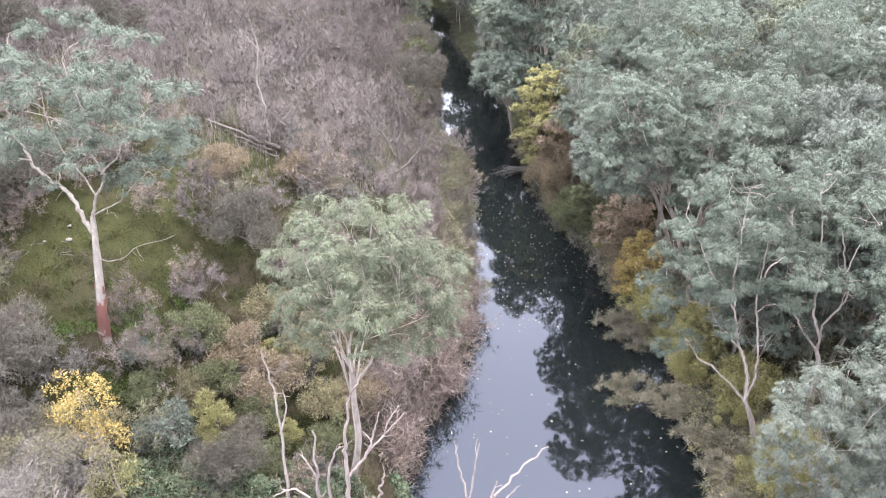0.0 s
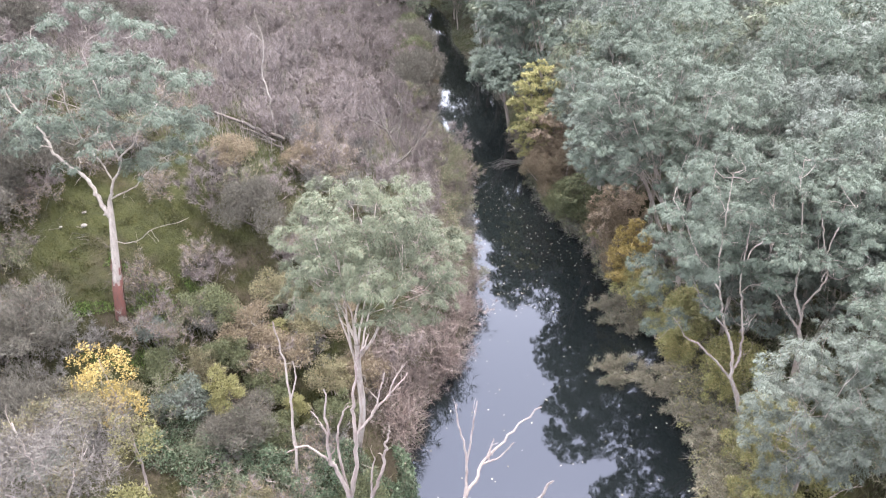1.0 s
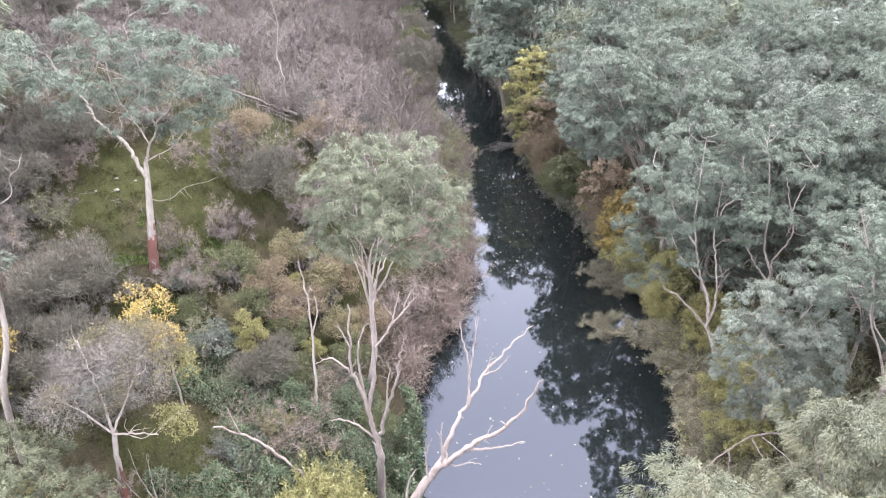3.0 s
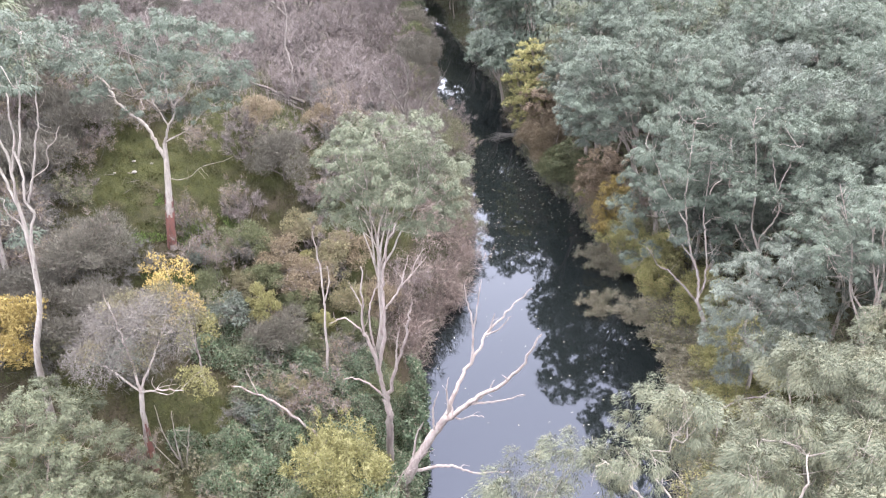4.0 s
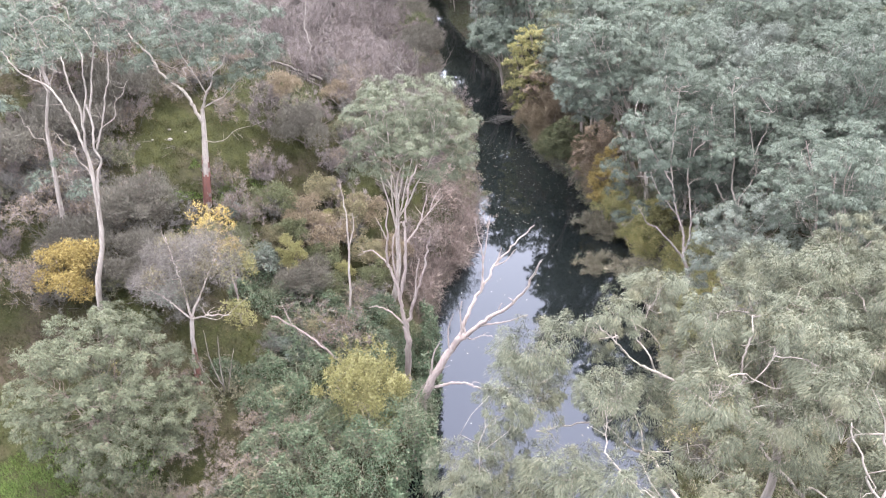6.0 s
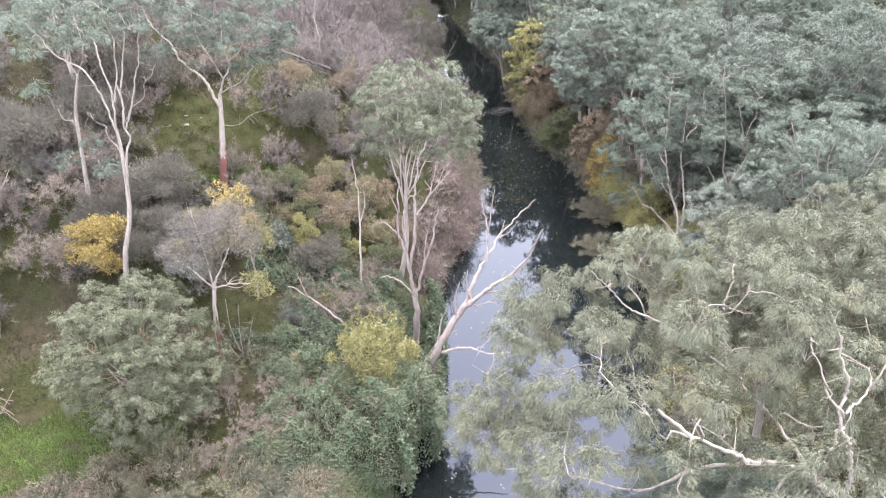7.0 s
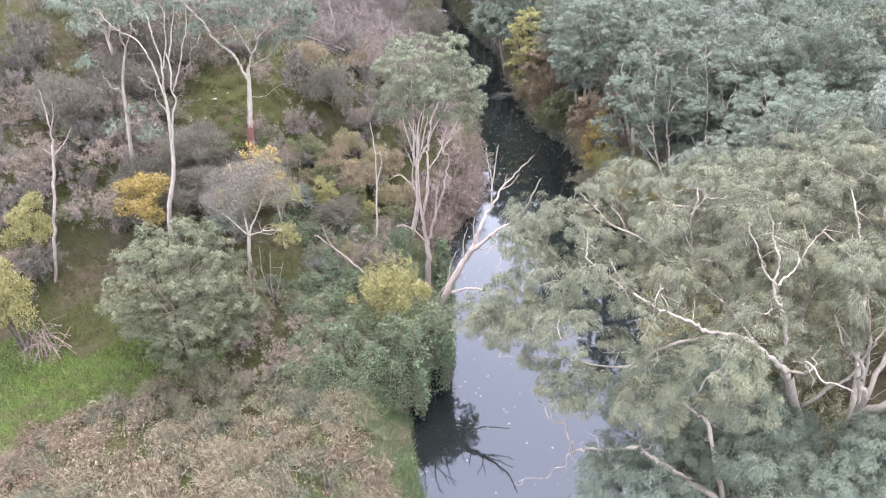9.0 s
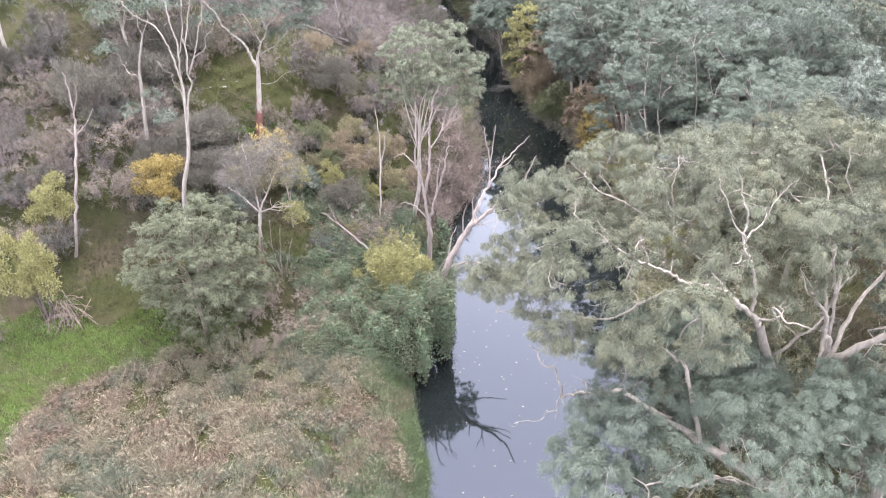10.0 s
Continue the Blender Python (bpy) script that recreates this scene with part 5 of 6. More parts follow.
# thin pale stems beside it
zb = ground_z(-17.2, 15.4)
dead_tree("bare_sapling", (-17.2, 15.4, zb), [
    ([(-17.2, 15.4, zb - 0.3), (-17.0, 15.2, zb + 2.4), (-16.6, 15.0, zb + 5.0)], 0.07, 0.02),
    ([(-17.1, 15.5, zb - 0.2), (-17.5, 15.2, zb + 2.6), (-17.3, 14.8, zb + 5.6)], 0.06, 0.02),
    ([(-17.0, 15.4, zb - 0.2), (-16.4, 15.2, zb + 2.0), (-15.7, 14.9, zb + 4.2)], 0.06, 0.02),
    ([(-17.3, 15.3, zb - 0.2), (-18.0, 15.0, zb + 2.0), (-18.2, 14.8, zb + 3.6)], 0.05, 0.02)], BARK_WHITE, "clump of thin bare pale stems", category="tree", spurs=3, spur_len=0.9)
# heap of cut branches at the edge of the grass
sticks = []
for _ in range(44):
    cx, cy = -32.4 + rng.normal() * 0.7, 10.0 + rng.normal() * 0.5
    a, half = rng.uniform(0, 2 * math.pi), rng.uniform(0.6, 1.5)
    rise = 0.15 + 0.55 * rng.random()
    sticks.append(([on_ground(cx - half * math.cos(a), cy - half * math.sin(a), rise * 0.5), on_ground(cx, cy, rise + 0.2), on_ground(cx + half * math.cos(a), cy + half * math.sin(a), rise * 0.7)], rng.uniform(0.02, 0.05), 0.012))
dead_tree("brush_pile", on_ground(-32.4, 10.0), sticks, TWIG_RED, "heap of cut brown branches at the grass edge", category="branches", spurs=2, spur_len=0.6, sides=4)
# pale stones in the clearing
STONE = bark_material("pale_stone", (0.112, 0.101, 0.088), (0.068, 0.060, 0.051), streak=(1, 1, 1))
for x, y, s in ((-26.6, 36.6, 0.15), (-26.3, 35.7, 0.2), (-25.4, 36.9, 0.12), (-27.6, 35.2, 0.11)):
    bm = bmesh.new()
    bmesh.ops.create_icosphere(bm, subdivisions=2, radius=s)
    for vert in bm.verts:
        vert.co = vert.co * (1 + 0.18 * math.sin(7 * vert.co.x / s + x) * math.cos(6 * vert.co.y / s + y))
        vert.co.z *= 0.5
    me = bpy.data.meshes.new("stone")
    bm.to_mesh(me)
    bm.free()
    me.materials.append(STONE)
    rock = new("stone", me)
    rock.location = on_ground(x, y, 0.05)
    tagged(rock, "pale flat stone lying in mossy grass", "stone", "stones in the clearing")

# ---- scattered undergrowth on the near slope ----
def scatter(sources, n, box, size, gap, group, tall=(0.8, 1.2), keep=None, avoid=()):
    """n plants in a stretch of the plan, well apart."""
    got, tries = list(avoid), 0
    first = len(got)
    while len(got) - first < n and tries < n * 40:
        tries += 1
        x, y = rng.uniform(box[0], box[1]), rng.uniform(box[2], box[3])
        if keep and not keep(x, y):
            continue
        if any((x - a) ** 2 + (y - b) ** 2 < gap * gap for a, b in got):
            continue
        got.append((x, y))
        plant(sources[int(rng.integers(len(sources)))], x, y, rng.uniform(*size), tall=rng.uniform(*tall), group=group)


def left_of_water(margin):
    """Left bank, but for the mossy clearing."""
    return lambda x, y: x < shore(SHORE_L, y) - margin and ((x + 18) / 4.2) ** 2 + ((y - 46) / 3.2) ** 2 > 1 and ((x + 25) / 4.6) ** 2 + ((y - 35) / 6) ** 2 > 1


def right_of_water(margin):
    return lambda x, y: x > shore(SHORE_R, y) + margin


scatter(thicket, 100, (-46, -3, 50, 130), (0.9, 1.35), 3.5, "bare thicket", keep=left_of_water(2.5))
scatter(thicket, 24, (-24, -7, 84, 132), (1.0, 1.4), 3.0, "bare thicket", keep=left_of_water(2.0))
scatter(thicket, 18, (-20, -4, 34, 54), (0.6, 0.95), 2.6, "bare thicket", keep=left_of_water(1.5))
scatter(greybush, 34, (-36, -8, 18, 50), (0.7, 1.25), 2.4, "grey shrubs", keep=left_of_water(4))
scatter(halfbare, 34, (-36, -8, 19, 48), (0.7, 1.2), 2.4, "half-bare shrubs", keep=left_of_water(3))
scatter(olivebush, 22, (-36, -8, 17, 46), (0.5, 0.95), 2.6, "olive shrubs", keep=left_of_water(3))
scatter(thicket, 26, (-70, -44, 40, 120), (1.0, 1.5), 4.5, "bare thicket")
scatter(greybush, 18, (-66, -40, 12, 60), (1.2, 2.0), 4.0, "grey shrubs")
scatter(sage, 14, (-66, -34, 30, 90), (1.2, 1.9), 5.0, "sage shrubs")
scatter(halfbare, 24, (-46, -29, 8, 32), (0.7, 1.2), 2.6, "half-bare shrubs", avoid=[(-32.4, 10.2), (-32.6, 8.6), (-31.2, 9.0), (-33.6, 11.0), (-31.0, 11.4)])
scatter(olivebush + halfbare, 16, (-19.5, -12, 7.5, 16), (0.45, 0.8), 1.7, "low undergrowth beside the ivy")
scatter(olivebush, 12, (-24, -14, 5, 9), (0.35, 0.6), 1.6, "low undergrowth beside the ivy")
scatter(thicket, 26, (-50, -28, 15, 42), (0.5, 0.85), 2.8, "bare thicket", keep=left_of_water(4))
scatter(greybush, 14, (-46, -29, 12, 40), (0.8, 1.4), 2.8, "grey shrubs")
for x, y, s in ((-5.4, 30.5, 1.1), (-4.6, 33.0, 1.2), (-3.4, 36.0, 1.3), (-2.6, 39.0, 1.25), (-2.2, 42.0, 1.1), (-5.6, 36.5, 1.3), (-4.6, 40.0, 1.2), (-2.0, 45.5, 1.0), (-6.4, 33.4, 1.2))[::2]:
    plant(redbush[int(rng.integers(2))], x, y, s, group="red-brown shrubs at the water")
for x, y, s in ((-8.5, 88, 1.8), (-9, 93, 2.0), (-9.5, 98, 2.0), (-8.5, 103, 1.9), (-9.5, 108, 2.0), (-11, 114, 2.0), (-12, 120, 2.0)):
    plant((green[0], sage[0], olivebush[0], sage[1])[int(rng.integers(4))], x, y, s, group="bank shrubs")
for x, y, s in ((-2.6, 48.5, 1.1), (-2.8, 52.5, 1.2), (-3.0, 57.0, 1.2), (-3.0, 61.5, 1.1), (-3.0, 66.0, 1.2), (-3.2, 71.0, 1.1), (-4.6, 76.0, 1.2), (-7.0, 83.0, 1.3)):
    plant(olivebush[int(rng.integers(2))], x, y, s, group="bank shrubs")

# ---- shrubs on the far bank ----
gum_tree(on_ground(8.2, 73.4), (7.4, 73.0, 3.6), (7.0, 72.6, 8.0), (2.5, 2.6, 6.2), lobes=60, lobe_r=0.7, leaves=1500, length=0.24, width=0.1, leaf=LEAF_OCHRE, low=-0.8, bark=BARK_DARK, limbs=6, r0=0.16,
         droop=0.3, twigs=2, label="tall olive-yellow tree at the water's edge", name="autumn_tree")
gum_tree(on_ground(10.8, 71.0), (10.4, 70.8, 3.0), (9.8, 70.4, 6.2), (2.9, 2.6, 4.8), lobes=38, lobe_r=0.85, leaves=1200, length=0.24, width=0.11, leaf=LEAF_TAN, low=-0.9, bark=BARK_DARK, limbs=6, r0=0.16,
         droop=0.3, twigs=3, label="brown-leaved autumn tree overhanging the stream", name="autumn_tree")
gum_tree(on_ground(12.2, 75.0), (12.0, 75.0, 4.0), (11.6, 75.0, 10.0), (2.6, 2.6, 5.4), lobes=30, lobe_r=0.9, leaves=1200, length=0.24, width=0.11, leaf=LEAF_AMBER, low=-0.7, bark=BARK_DARK, limbs=6, r0=0.16,
         droop=0.3, twigs=2, label="dull amber tree above the bend", name="autumn_tree")
for foot, centre, radii, leaf, label in (
        ((14.6, 48.2), (13.8, 47.8, 4.2), (1.7, 1.5, 3.2), LEAF_YELLOW, "bushy yellow autumn tree at the water's edge"), ((14.8, 56.4), (14.0, 56.0, 4.0), (2.4, 2.0, 3.2), LEAF_TAN, "rusty autumn tree above the dark water"),
        ((12.4, 60.6), (11.6, 60.2, 3.4), (2.2, 1.9, 2.7), LEAF_GREEN, "dense green bushy tree overhanging the stream"), ((17.4, 40.6), (17.0, 40.4, 2.8), (1.5, 1.5, 2.0), LEAF_LIME, "low yellow autumn bush on the bank")):
    gum_tree(on_ground(*foot), (foot[0] - 0.2, foot[1], centre[2] * 0.5), centre, radii, lobes=34, lobe_r=0.62, leaves=1700, length=0.2, width=0.09, leaf=leaf, low=-0.9, bark=BARK_DARK, limbs=5, r0=0.12,
             droop=0.3, twigs=2, label=label, name="autumn_tree")
for x, y, s in ((9.0, 67.6, 1.5), (7.8, 69.2, 1.2), (11.6, 68.0, 1.6), (10.8, 66.0, 1.4), (8.6, 65.4, 1.0)):
    plant(rust, x, y, s, tall=1.4, group="rust shrubs far bank")
for x, y, s in ((10.6, 60.5, 1.35), (12.4, 59.5, 1.3), (10.0, 63.5, 1.2)):
    plant(green[int(rng.integers(2))], x, y, s, tall=1.1, group="green shrubs far bank")
for x, y, s in ((13.6, 56.6, 1.3), (14.2, 53.4, 1.2), (13.4, 50.6, 0.9)):
    plant(rust, x, y, s, tall=1.1, group="rust shrubs far bank")
for x, y, s in ((14.4, 45.6, 1.2), (16.6, 39.0, 1.0), (18.0, 41.6, 1.2), (18.8, 34.6, 1.2), (19.6, 29.0, 1.3), (18.4, 26.4, 1.1), (17.2, 23.2, 1.0), (19.8, 25.6, 1.2)):
    plant(ochre, x, y, s, tall=1.2, group="ochre shrubs far bank")
for x, y, s in ((17.4, 28.8, 0.8), (17.8, 33.6, 0.8), (15.9, 38.4, 0.7), (19.2, 30.4, 0.9), (16.8, 25.2, 0.7), (15.4, 42.4, 0.8), (18.6, 36.4, 0.9)):
    plant(ochre, x, y, s, group="ochre shrubs far bank")
for x, y, sx, sy in ((12.4, 45.2, 1.2, 1.0), (13.8, 43.4, 1.0, 0.8), (11.4, 37.4, 1.15, 0.8), (13.6, 36.4, 1.3, 0.9), (15.4, 34.8, 1.2, 1.0), (16.2, 31.6, 1.0, 1.1), (16.6, 28.6, 1.1, 1.2), (16.0, 25.6, 1.0, 1.1), (17.8, 30.0, 1.0, 1.0)):
    plant(sedge[int(rng.integers(2))], x, y, (sx, sy, 1.0), z=max(ground_z(x, y), -0.1), turn=rng.uniform(-25, 25), group="reeds at the far bank")
for x, y, s in ((16.6, 26.8, 0.6), (18.6, 28.0, 0.7), (17.6, 34.6, 0.7), (20.5, 29.5, 0.9), (21.5, 18.5, 0.9), (16.0, 19.0, 0.8), (23.0, 27.5, 1.0)):
    plant(olivebush[int(rng.integers(2))], x, y, s, group="bank shrubs")

scatter(olivebush, 30, (13, 27, 14, 66), (0.8, 1.4), 2.6, "undergrowth of the far bank", keep=right_of_water(1.2))
scatter(olivebush, 34, (10.5, 26, -12, 13), (0.8, 1.4), 2.2, "undergrowth below the near gums", keep=right_of_water(0.4))
scatter(greybush, 10, (11, 24, -12, 13), (0.8, 1.3), 2.6, "undergrowth below the near gums", keep=right_of_water(0.6))
scatter(olivebush, 22, (10.5, 34, -48, -13), (0.7, 1.3), 3.0, "undergrowth downstream", keep=right_of_water(0.6))
scatter(halfbare, 10, (-40, -12, -46, -20), (0.5, 0.9), 4.0, "undergrowth downstream")
scatter(halfbare, 14, (12, 26, 40, 76), (0.8, 1.3), 2.8, "undergrowth of the far bank", keep=right_of_water(1.0))
scatter(green, 12, (7, 22, 56, 92), (0.9, 1.4), 3.2, "undergrowth of the far bank", keep=right_of_water(1.0))

for y in np.arange(46.5, 98, 1.9):
    src = (ochre, green[1], olivebush[0], sedge[0], olivebush[1], amber, sedge[1], halfbare[1])[int(rng.integers(8))]
    plant(src, float(shore(SHORE_R, y)) + rng.uniform(0.2, 1.2), y, rng.uniform(0.65, 1.05), group="shrubs at the far water's edge")
for y in np.arange(29.5, 48, 1.7):
    plant(redbush[int(rng.integers(2))], float(shore(SHORE_L, y)) - rng.uniform(-0.2, 0.7), y, (0.85, 0.85, rng.uniform(0.7, 1.0)), z=rng.uniform(0.2, 1.2), group="red-brown shrubs at the water")
for y in np.arange(47, 92, 2.1):
    src = (thicket[0], halfbare[0], olivebush[0], olivebush[1], greybush[0])[int(rng.integers(5))]
    plant(src, float(shore(SHORE_L, y)) - rng.uniform(0.1, 1.0), y, rng.uniform(0.8, 1.25), group="shrubs at the near water's edge")
for y in np.arange(22.5, 31, 1.5):
    plant(sedge[int(rng.integers(2))], float(shore(SHORE_R, y)) + 0.6, y, (0.8, 0.8, 0.9), group="reeds at the far bank")

# driftwood that reaches into the stream
dead_tree("driftwood", (6.2, 75.2, 0.0), [([(8.2 - 0.12 * i, 75.4 + 0.16 * (i % 5), 0.5), (5.6 - 0.1 * i, 74.9 - 0.2 * (i % 4) + 0.05 * i, 0.45 + 0.1 * (i % 3)), (2.8 + 0.25 * (i % 6) - 0.06 * i, 74.5 - 0.35 * (i % 5) + 0.06 * i, 0.12)], 0.05, 0.015) for i in range(22)],
          TWIG_GREY, "grey-brown driftwood and twigs reaching into the stream", spurs=1, spur_len=1.5, category="driftwood", sides=4)

# ---- the wood beyond: gums of a few kinds, copied ----
def wood_gum(leaf, bark, seed_label, h, r, lobes, lobe_r=0.95, leaves=2100, length=0.2):
    return gum_tree((0, 0, 0), (0.3, 0.4, h * 0.36), (0, 0, h * 0.64), (r, r, h * 0.36), lobes=lobes, lobe_r=lobe_r, leaves=leaves, length=length, width=length * 0.24, leaf=leaf, bark=bark,
                    limbs=6, r0=0.16, twigs=2, low=-0.75, label=seed_label)


kinds = [wood_gum(LEAF_BLUE, BARK_PINK, "grey-green gum in the dense wood", 15.5, 3.5, 48), wood_gum(LEAF_BLUE, BARK_WHITE, "grey-green gum with pale limbs in the wood", 17.0, 3.3, 48),
         wood_gum(LEAF_GREY, BARK_PINK, "silvery gum in the dense wood", 13.5, 3.4, 44)]
far_kinds = [wood_gum(LEAF_BLUE, BARK_PINK, "distant grey-green gum in the wood", 15.5, 4.2, 32, 1.2, 520, 0.4), wood_gum(LEAF_GREY, BARK_PINK, "distant silvery gum in the wood", 14.0, 4.2, 30, 1.2, 520, 0.4),
             wood_gum(LEAF_DOME, BARK_PINK, "distant olive-green gum in the wood", 14.5, 4.4, 30, 1.2, 520, 0.4)]
near_gums = [(19.0, 47.6), (18.4, 53.8), (12.0, 47.4), (17.4, 45.4), (13.0, 53.4), (16.8, 55.0), (11.0, 58.6), (18.8, 31.8), (22.3, 33.5), (18.6, 23.8), (25.0, 22.5), (19.5, 13.5), (20, -2.5), (13.5, 6.8)]
scatter(kinds, 24, (15, 44, 36, 68), (0.85, 1.25), 4.3, "gums of the wood", (0.75, 1.25), keep=right_of_water(3.5), avoid=near_gums)
scatter(kinds, 14, (24, 50, 2, 40), (0.9, 1.2), 5.6, "gums of the wood", avoid=near_gums)
scatter(far_kinds, 40, (4, 72, 66, 118), (0.85, 1.3), 5.2, "gums of the wood", (0.75, 1.25), keep=right_of_water(4.0))
scatter(far_kinds, 34, (-14, 100, 116, 190), (1.0, 1.4), 7.5, "gums of the wood", keep=right_of_water(2.5))
scatter(far_kinds, 14, (-60, -10, 112, 180), (0.9, 1.3), 8.0, "gums of the wood", keep=left_of_water(3.0))
scatter(far_kinds, 8, (-75, -33, 26, 90), (0.9, 1.2), 9.0, "gums of the slope")
for x, y, s in ((14.8, 63.5, 1.15), (14.4, 69.0, 1.2), (20.6, 49.6, 1.2), (19.6, 39.8, 1.0), (26.5, 29.0, 1.0), (24.6, 38.5, 1.1)):
    plant(kinds[int(rng.integers(3))], x, y, s, group="gums of the wood")
for x, y, s in ((12.6, 79.0, 1.2), (7.6, 100.0, 1.4), (6.4, 107.0, 1.5), (4.6, 113.0, 1.5), (2.8, 119.0, 1.5), (1.2, 126.0, 1.5), (0.4, 134.0, 1.5), (-0.2, 145.0, 1.5),
                (-3.0, 154.0, 1.2), (-5.0, 166.0, 1.2), (-9, 175, 1.3), (-2, 172, 1.3), (-14, 184, 1.3), (-6, 184, 1.3), (-22, 194, 1.4), (-30, 204, 1.4), (3, 182, 1.3), (-15, 196, 1.4)):
    plant(far_kinds[int(rng.integers(3))], x, y, s, group="gums of the wood")
for x, y, s in ((-12.6, 140.0, 0.75), (-13.4, 149.0, 0.85), (-3.4, 140.0, 0.8), (-4.2, 149.0, 0.85), (-14.0, 158.0, 0.9), (-11.6, 131.0, 0.7)):
    plant(far_kinds[int(rng.integers(3))], x, y, s, group="gums at the far bend")
for x, y, s in ((5.4, 96, 0.9), (4.0, 103, 1.0)):
    plant(far_kinds[1], x, y, s, group="gums at the bend", label="low gum leaning over the bend of the stream")

scatter(far_kinds, 22, (34, 78, 40, 112), (0.95, 1.25), 5.0, "gums of the wood", (0.8, 1.2))
scatter(olivebush, 26, (26, 70, 36, 100), (1.2, 2.0), 4.5, "undergrowth of the wood")
scatter(green, 14, (-24, 6, 152, 192), (2.0, 2.8), 4.0, "shrubs at the far bend", keep=right_of_water(0.6))
scatter(sage, 8, (-34, -12, 140, 175), (2.0, 2.8), 4.0, "shrubs at the far bend", keep=left_of_water(0.6))
scatter(far_kinds, 16, (-60, 30, 196, 260), (1.1, 1.5), 9.0, "gums of the wood", keep=right_of_water(3.0))
scatter(kinds, 12, (14, 60, -60, -24), (0.8, 1.1), 7.0, "gums downstream")
scatter(far_kinds, 8, (-80, -44, -50, 10), (0.8, 1.1), 9.0, "gums downstream")
discard(*thicket, *greybush, *redbush, *halfbare, *olivebush, *sedge, *sage, *green, yellow, lime, amber, ochre, greygreen, rust, *kinds, *far_kinds)

# ---- ground cover ----
def blanket(x0, x1, y0, y1, n, keep=None):
    x, y = rng.uniform(x0, x1, n), rng.uniform(y0, y1, n)
    if keep is not None:
        ok = keep(x, y)
        x, y = x[ok], y[ok]
    return x, y


def patchy(x, y, s=0.35):
    return 0.5 + 0.5 * np.sin(x * s + 1.7 * np.sin(y * s * 0.7)) * np.sin(y * s * 1.1 + 1.3 * np.sin(x * s * 0.8))


def grassy(name, x, y, length, width, mat, label, category, lean=0.45, dz=0.0):
    n = len(x)
    p = np.stack([x, y, height(x, y) + dz - 0.03], 1)
    d = unit(rng.normal(size=(n, 3)) * lean + np.array([0, 0, 1.0]))
    v, f = blade_tris(p, d, length * rng.uniform(0.5, 1.4, n), width * rng.uniform(0.6, 1.4, n))
    stuff(name, mesh_from(name, v, f, mat), label, category)


# reed bed on the flat: a low sward with leaning tussocks over it
def grass_edge(x):
    """Where the reeds end and the grass below the slope begins."""
    return np.interp(x, (-40, -31.5, -30.6, -28, -24, -21, -16, -11, -6), (-40, -7, 3.4, 5.4, 6.8, 8.2, 8.4, 7.6, 7.0))


def on_flat(x, y):
    return y < grass_edge(x) + 0.5 * np.sin(x * 1.3) * np.sin(y * 1.1)


BLADE_STRAW = leaf_material("pale_straw_blade", [(0.0, (0.055, 0.043, 0.026)), (0.5, (0.130, 0.105, 0.068)), (1.0, (0.215, 0.178, 0.122))], translucent=0.2)
BLADE_GREY = leaf_material("grey_green_reed_blade", [(0.0, (0.035, 0.040, 0.026)), (0.5, (0.068, 0.074, 0.050)), (1.0, (0.115, 0.115, 0.082))], translucent=0.2)
tx, ty = blanket(-36, -6.2, -9, 10.5, 3400, lambda x, y: on_flat(x, y) & (patchy(x, y, 1.5) * 0.6 + patchy(x + 4, y, 3.1) * 0.4 > 0.38))
m = len(tx)
tone = patchy(tx - 7, ty + 2, 0.33) * 0.55 + 0.25 * patchy(tx, ty, 1.1) + 0.22 * rng.normal(size=m)
grey = patchy(tx + 11, ty + 5, 0.42) * 0.6 + 0.2 * patchy(tx, ty, 1.6) + 0.2 * rng.normal(size=m)
kind = np.where(grey > 0.56, 3, np.where(tone > 0.58, 1, np.where(tone < 0.2, 2, 0)))
tall = rng.uniform(0.4, 1.2, m) * (0.5 + 0.6 * patchy(tx, ty, 0.6) + 0.5 * patchy(tx, ty, 1.5))
sway = 6.3 * patchy(tx, ty, 0.22) + rng.normal(size=m) * 0.9
for which, (name, mat, label) in enumerate((("reed_bed", BLADE_REED, "bed of dry tan reeds on the flat beside the creek"), ("rosy_reeds", BLADE_ROSY, "patches of reddish dry reeds among the tan ones"),
                                            ("straw_reeds", BLADE_STRAW, "pale straw reed tussocks on the flat"), ("grey_reeds", BLADE_GREY, "grey-green reeds and weeds among the dry ones"))):
    own = np.repeat(np.where(kind == which)[0], 58)
    n = len(own)
    a = rng.uniform(0, 2 * math.pi, n)
    out = np.stack([np.cos(a), np.sin(a)], 1) * (0.34 * rng.random(n) ** 0.6)[:, None]
    px, py = tx[own] + out[:, 0], ty[own] + out[:, 1]
    p = np.stack([px, py, height(px, py) - 0.05], 1)
    lean = np.stack([np.cos(sway[own]) * 0.45, np.sin(sway[own]) * 0.45, np.full(n, 0.9)], 1)
    d = unit(lean + np.concatenate([out * 1.3, np.zeros((n, 1))], 1) + rng.normal(size=(n, 3)) * 0.22)
    ln = tall[own] * rng.uniform(0.5, 1.15, n)
    v, f = blade_tris(p, d, ln, 0.034 * rng.uniform(0.6, 1.4, n))
    # bent tips
    tip = p + d * (ln * 0.85)[:, None]
    v2, f2 = blade_tris(tip, unit(d * np.array([1.6, 1.6, 0.1]) + rng.normal(size=(n, 3)) * 0.4 + DOWN * 0.35), 0.26 * rng.uniform(0.5, 1.5, n), 0.034 * rng.uniform(0.6, 1.4, n))
    stuff(name, mesh_from(name, np.vstack([v, v2]), np.vstack([f, f2 + len(v)]), mat), label, "reeds")
x, y = blanket(-36, -6.2, -9, 10.5, 26000, on_flat)
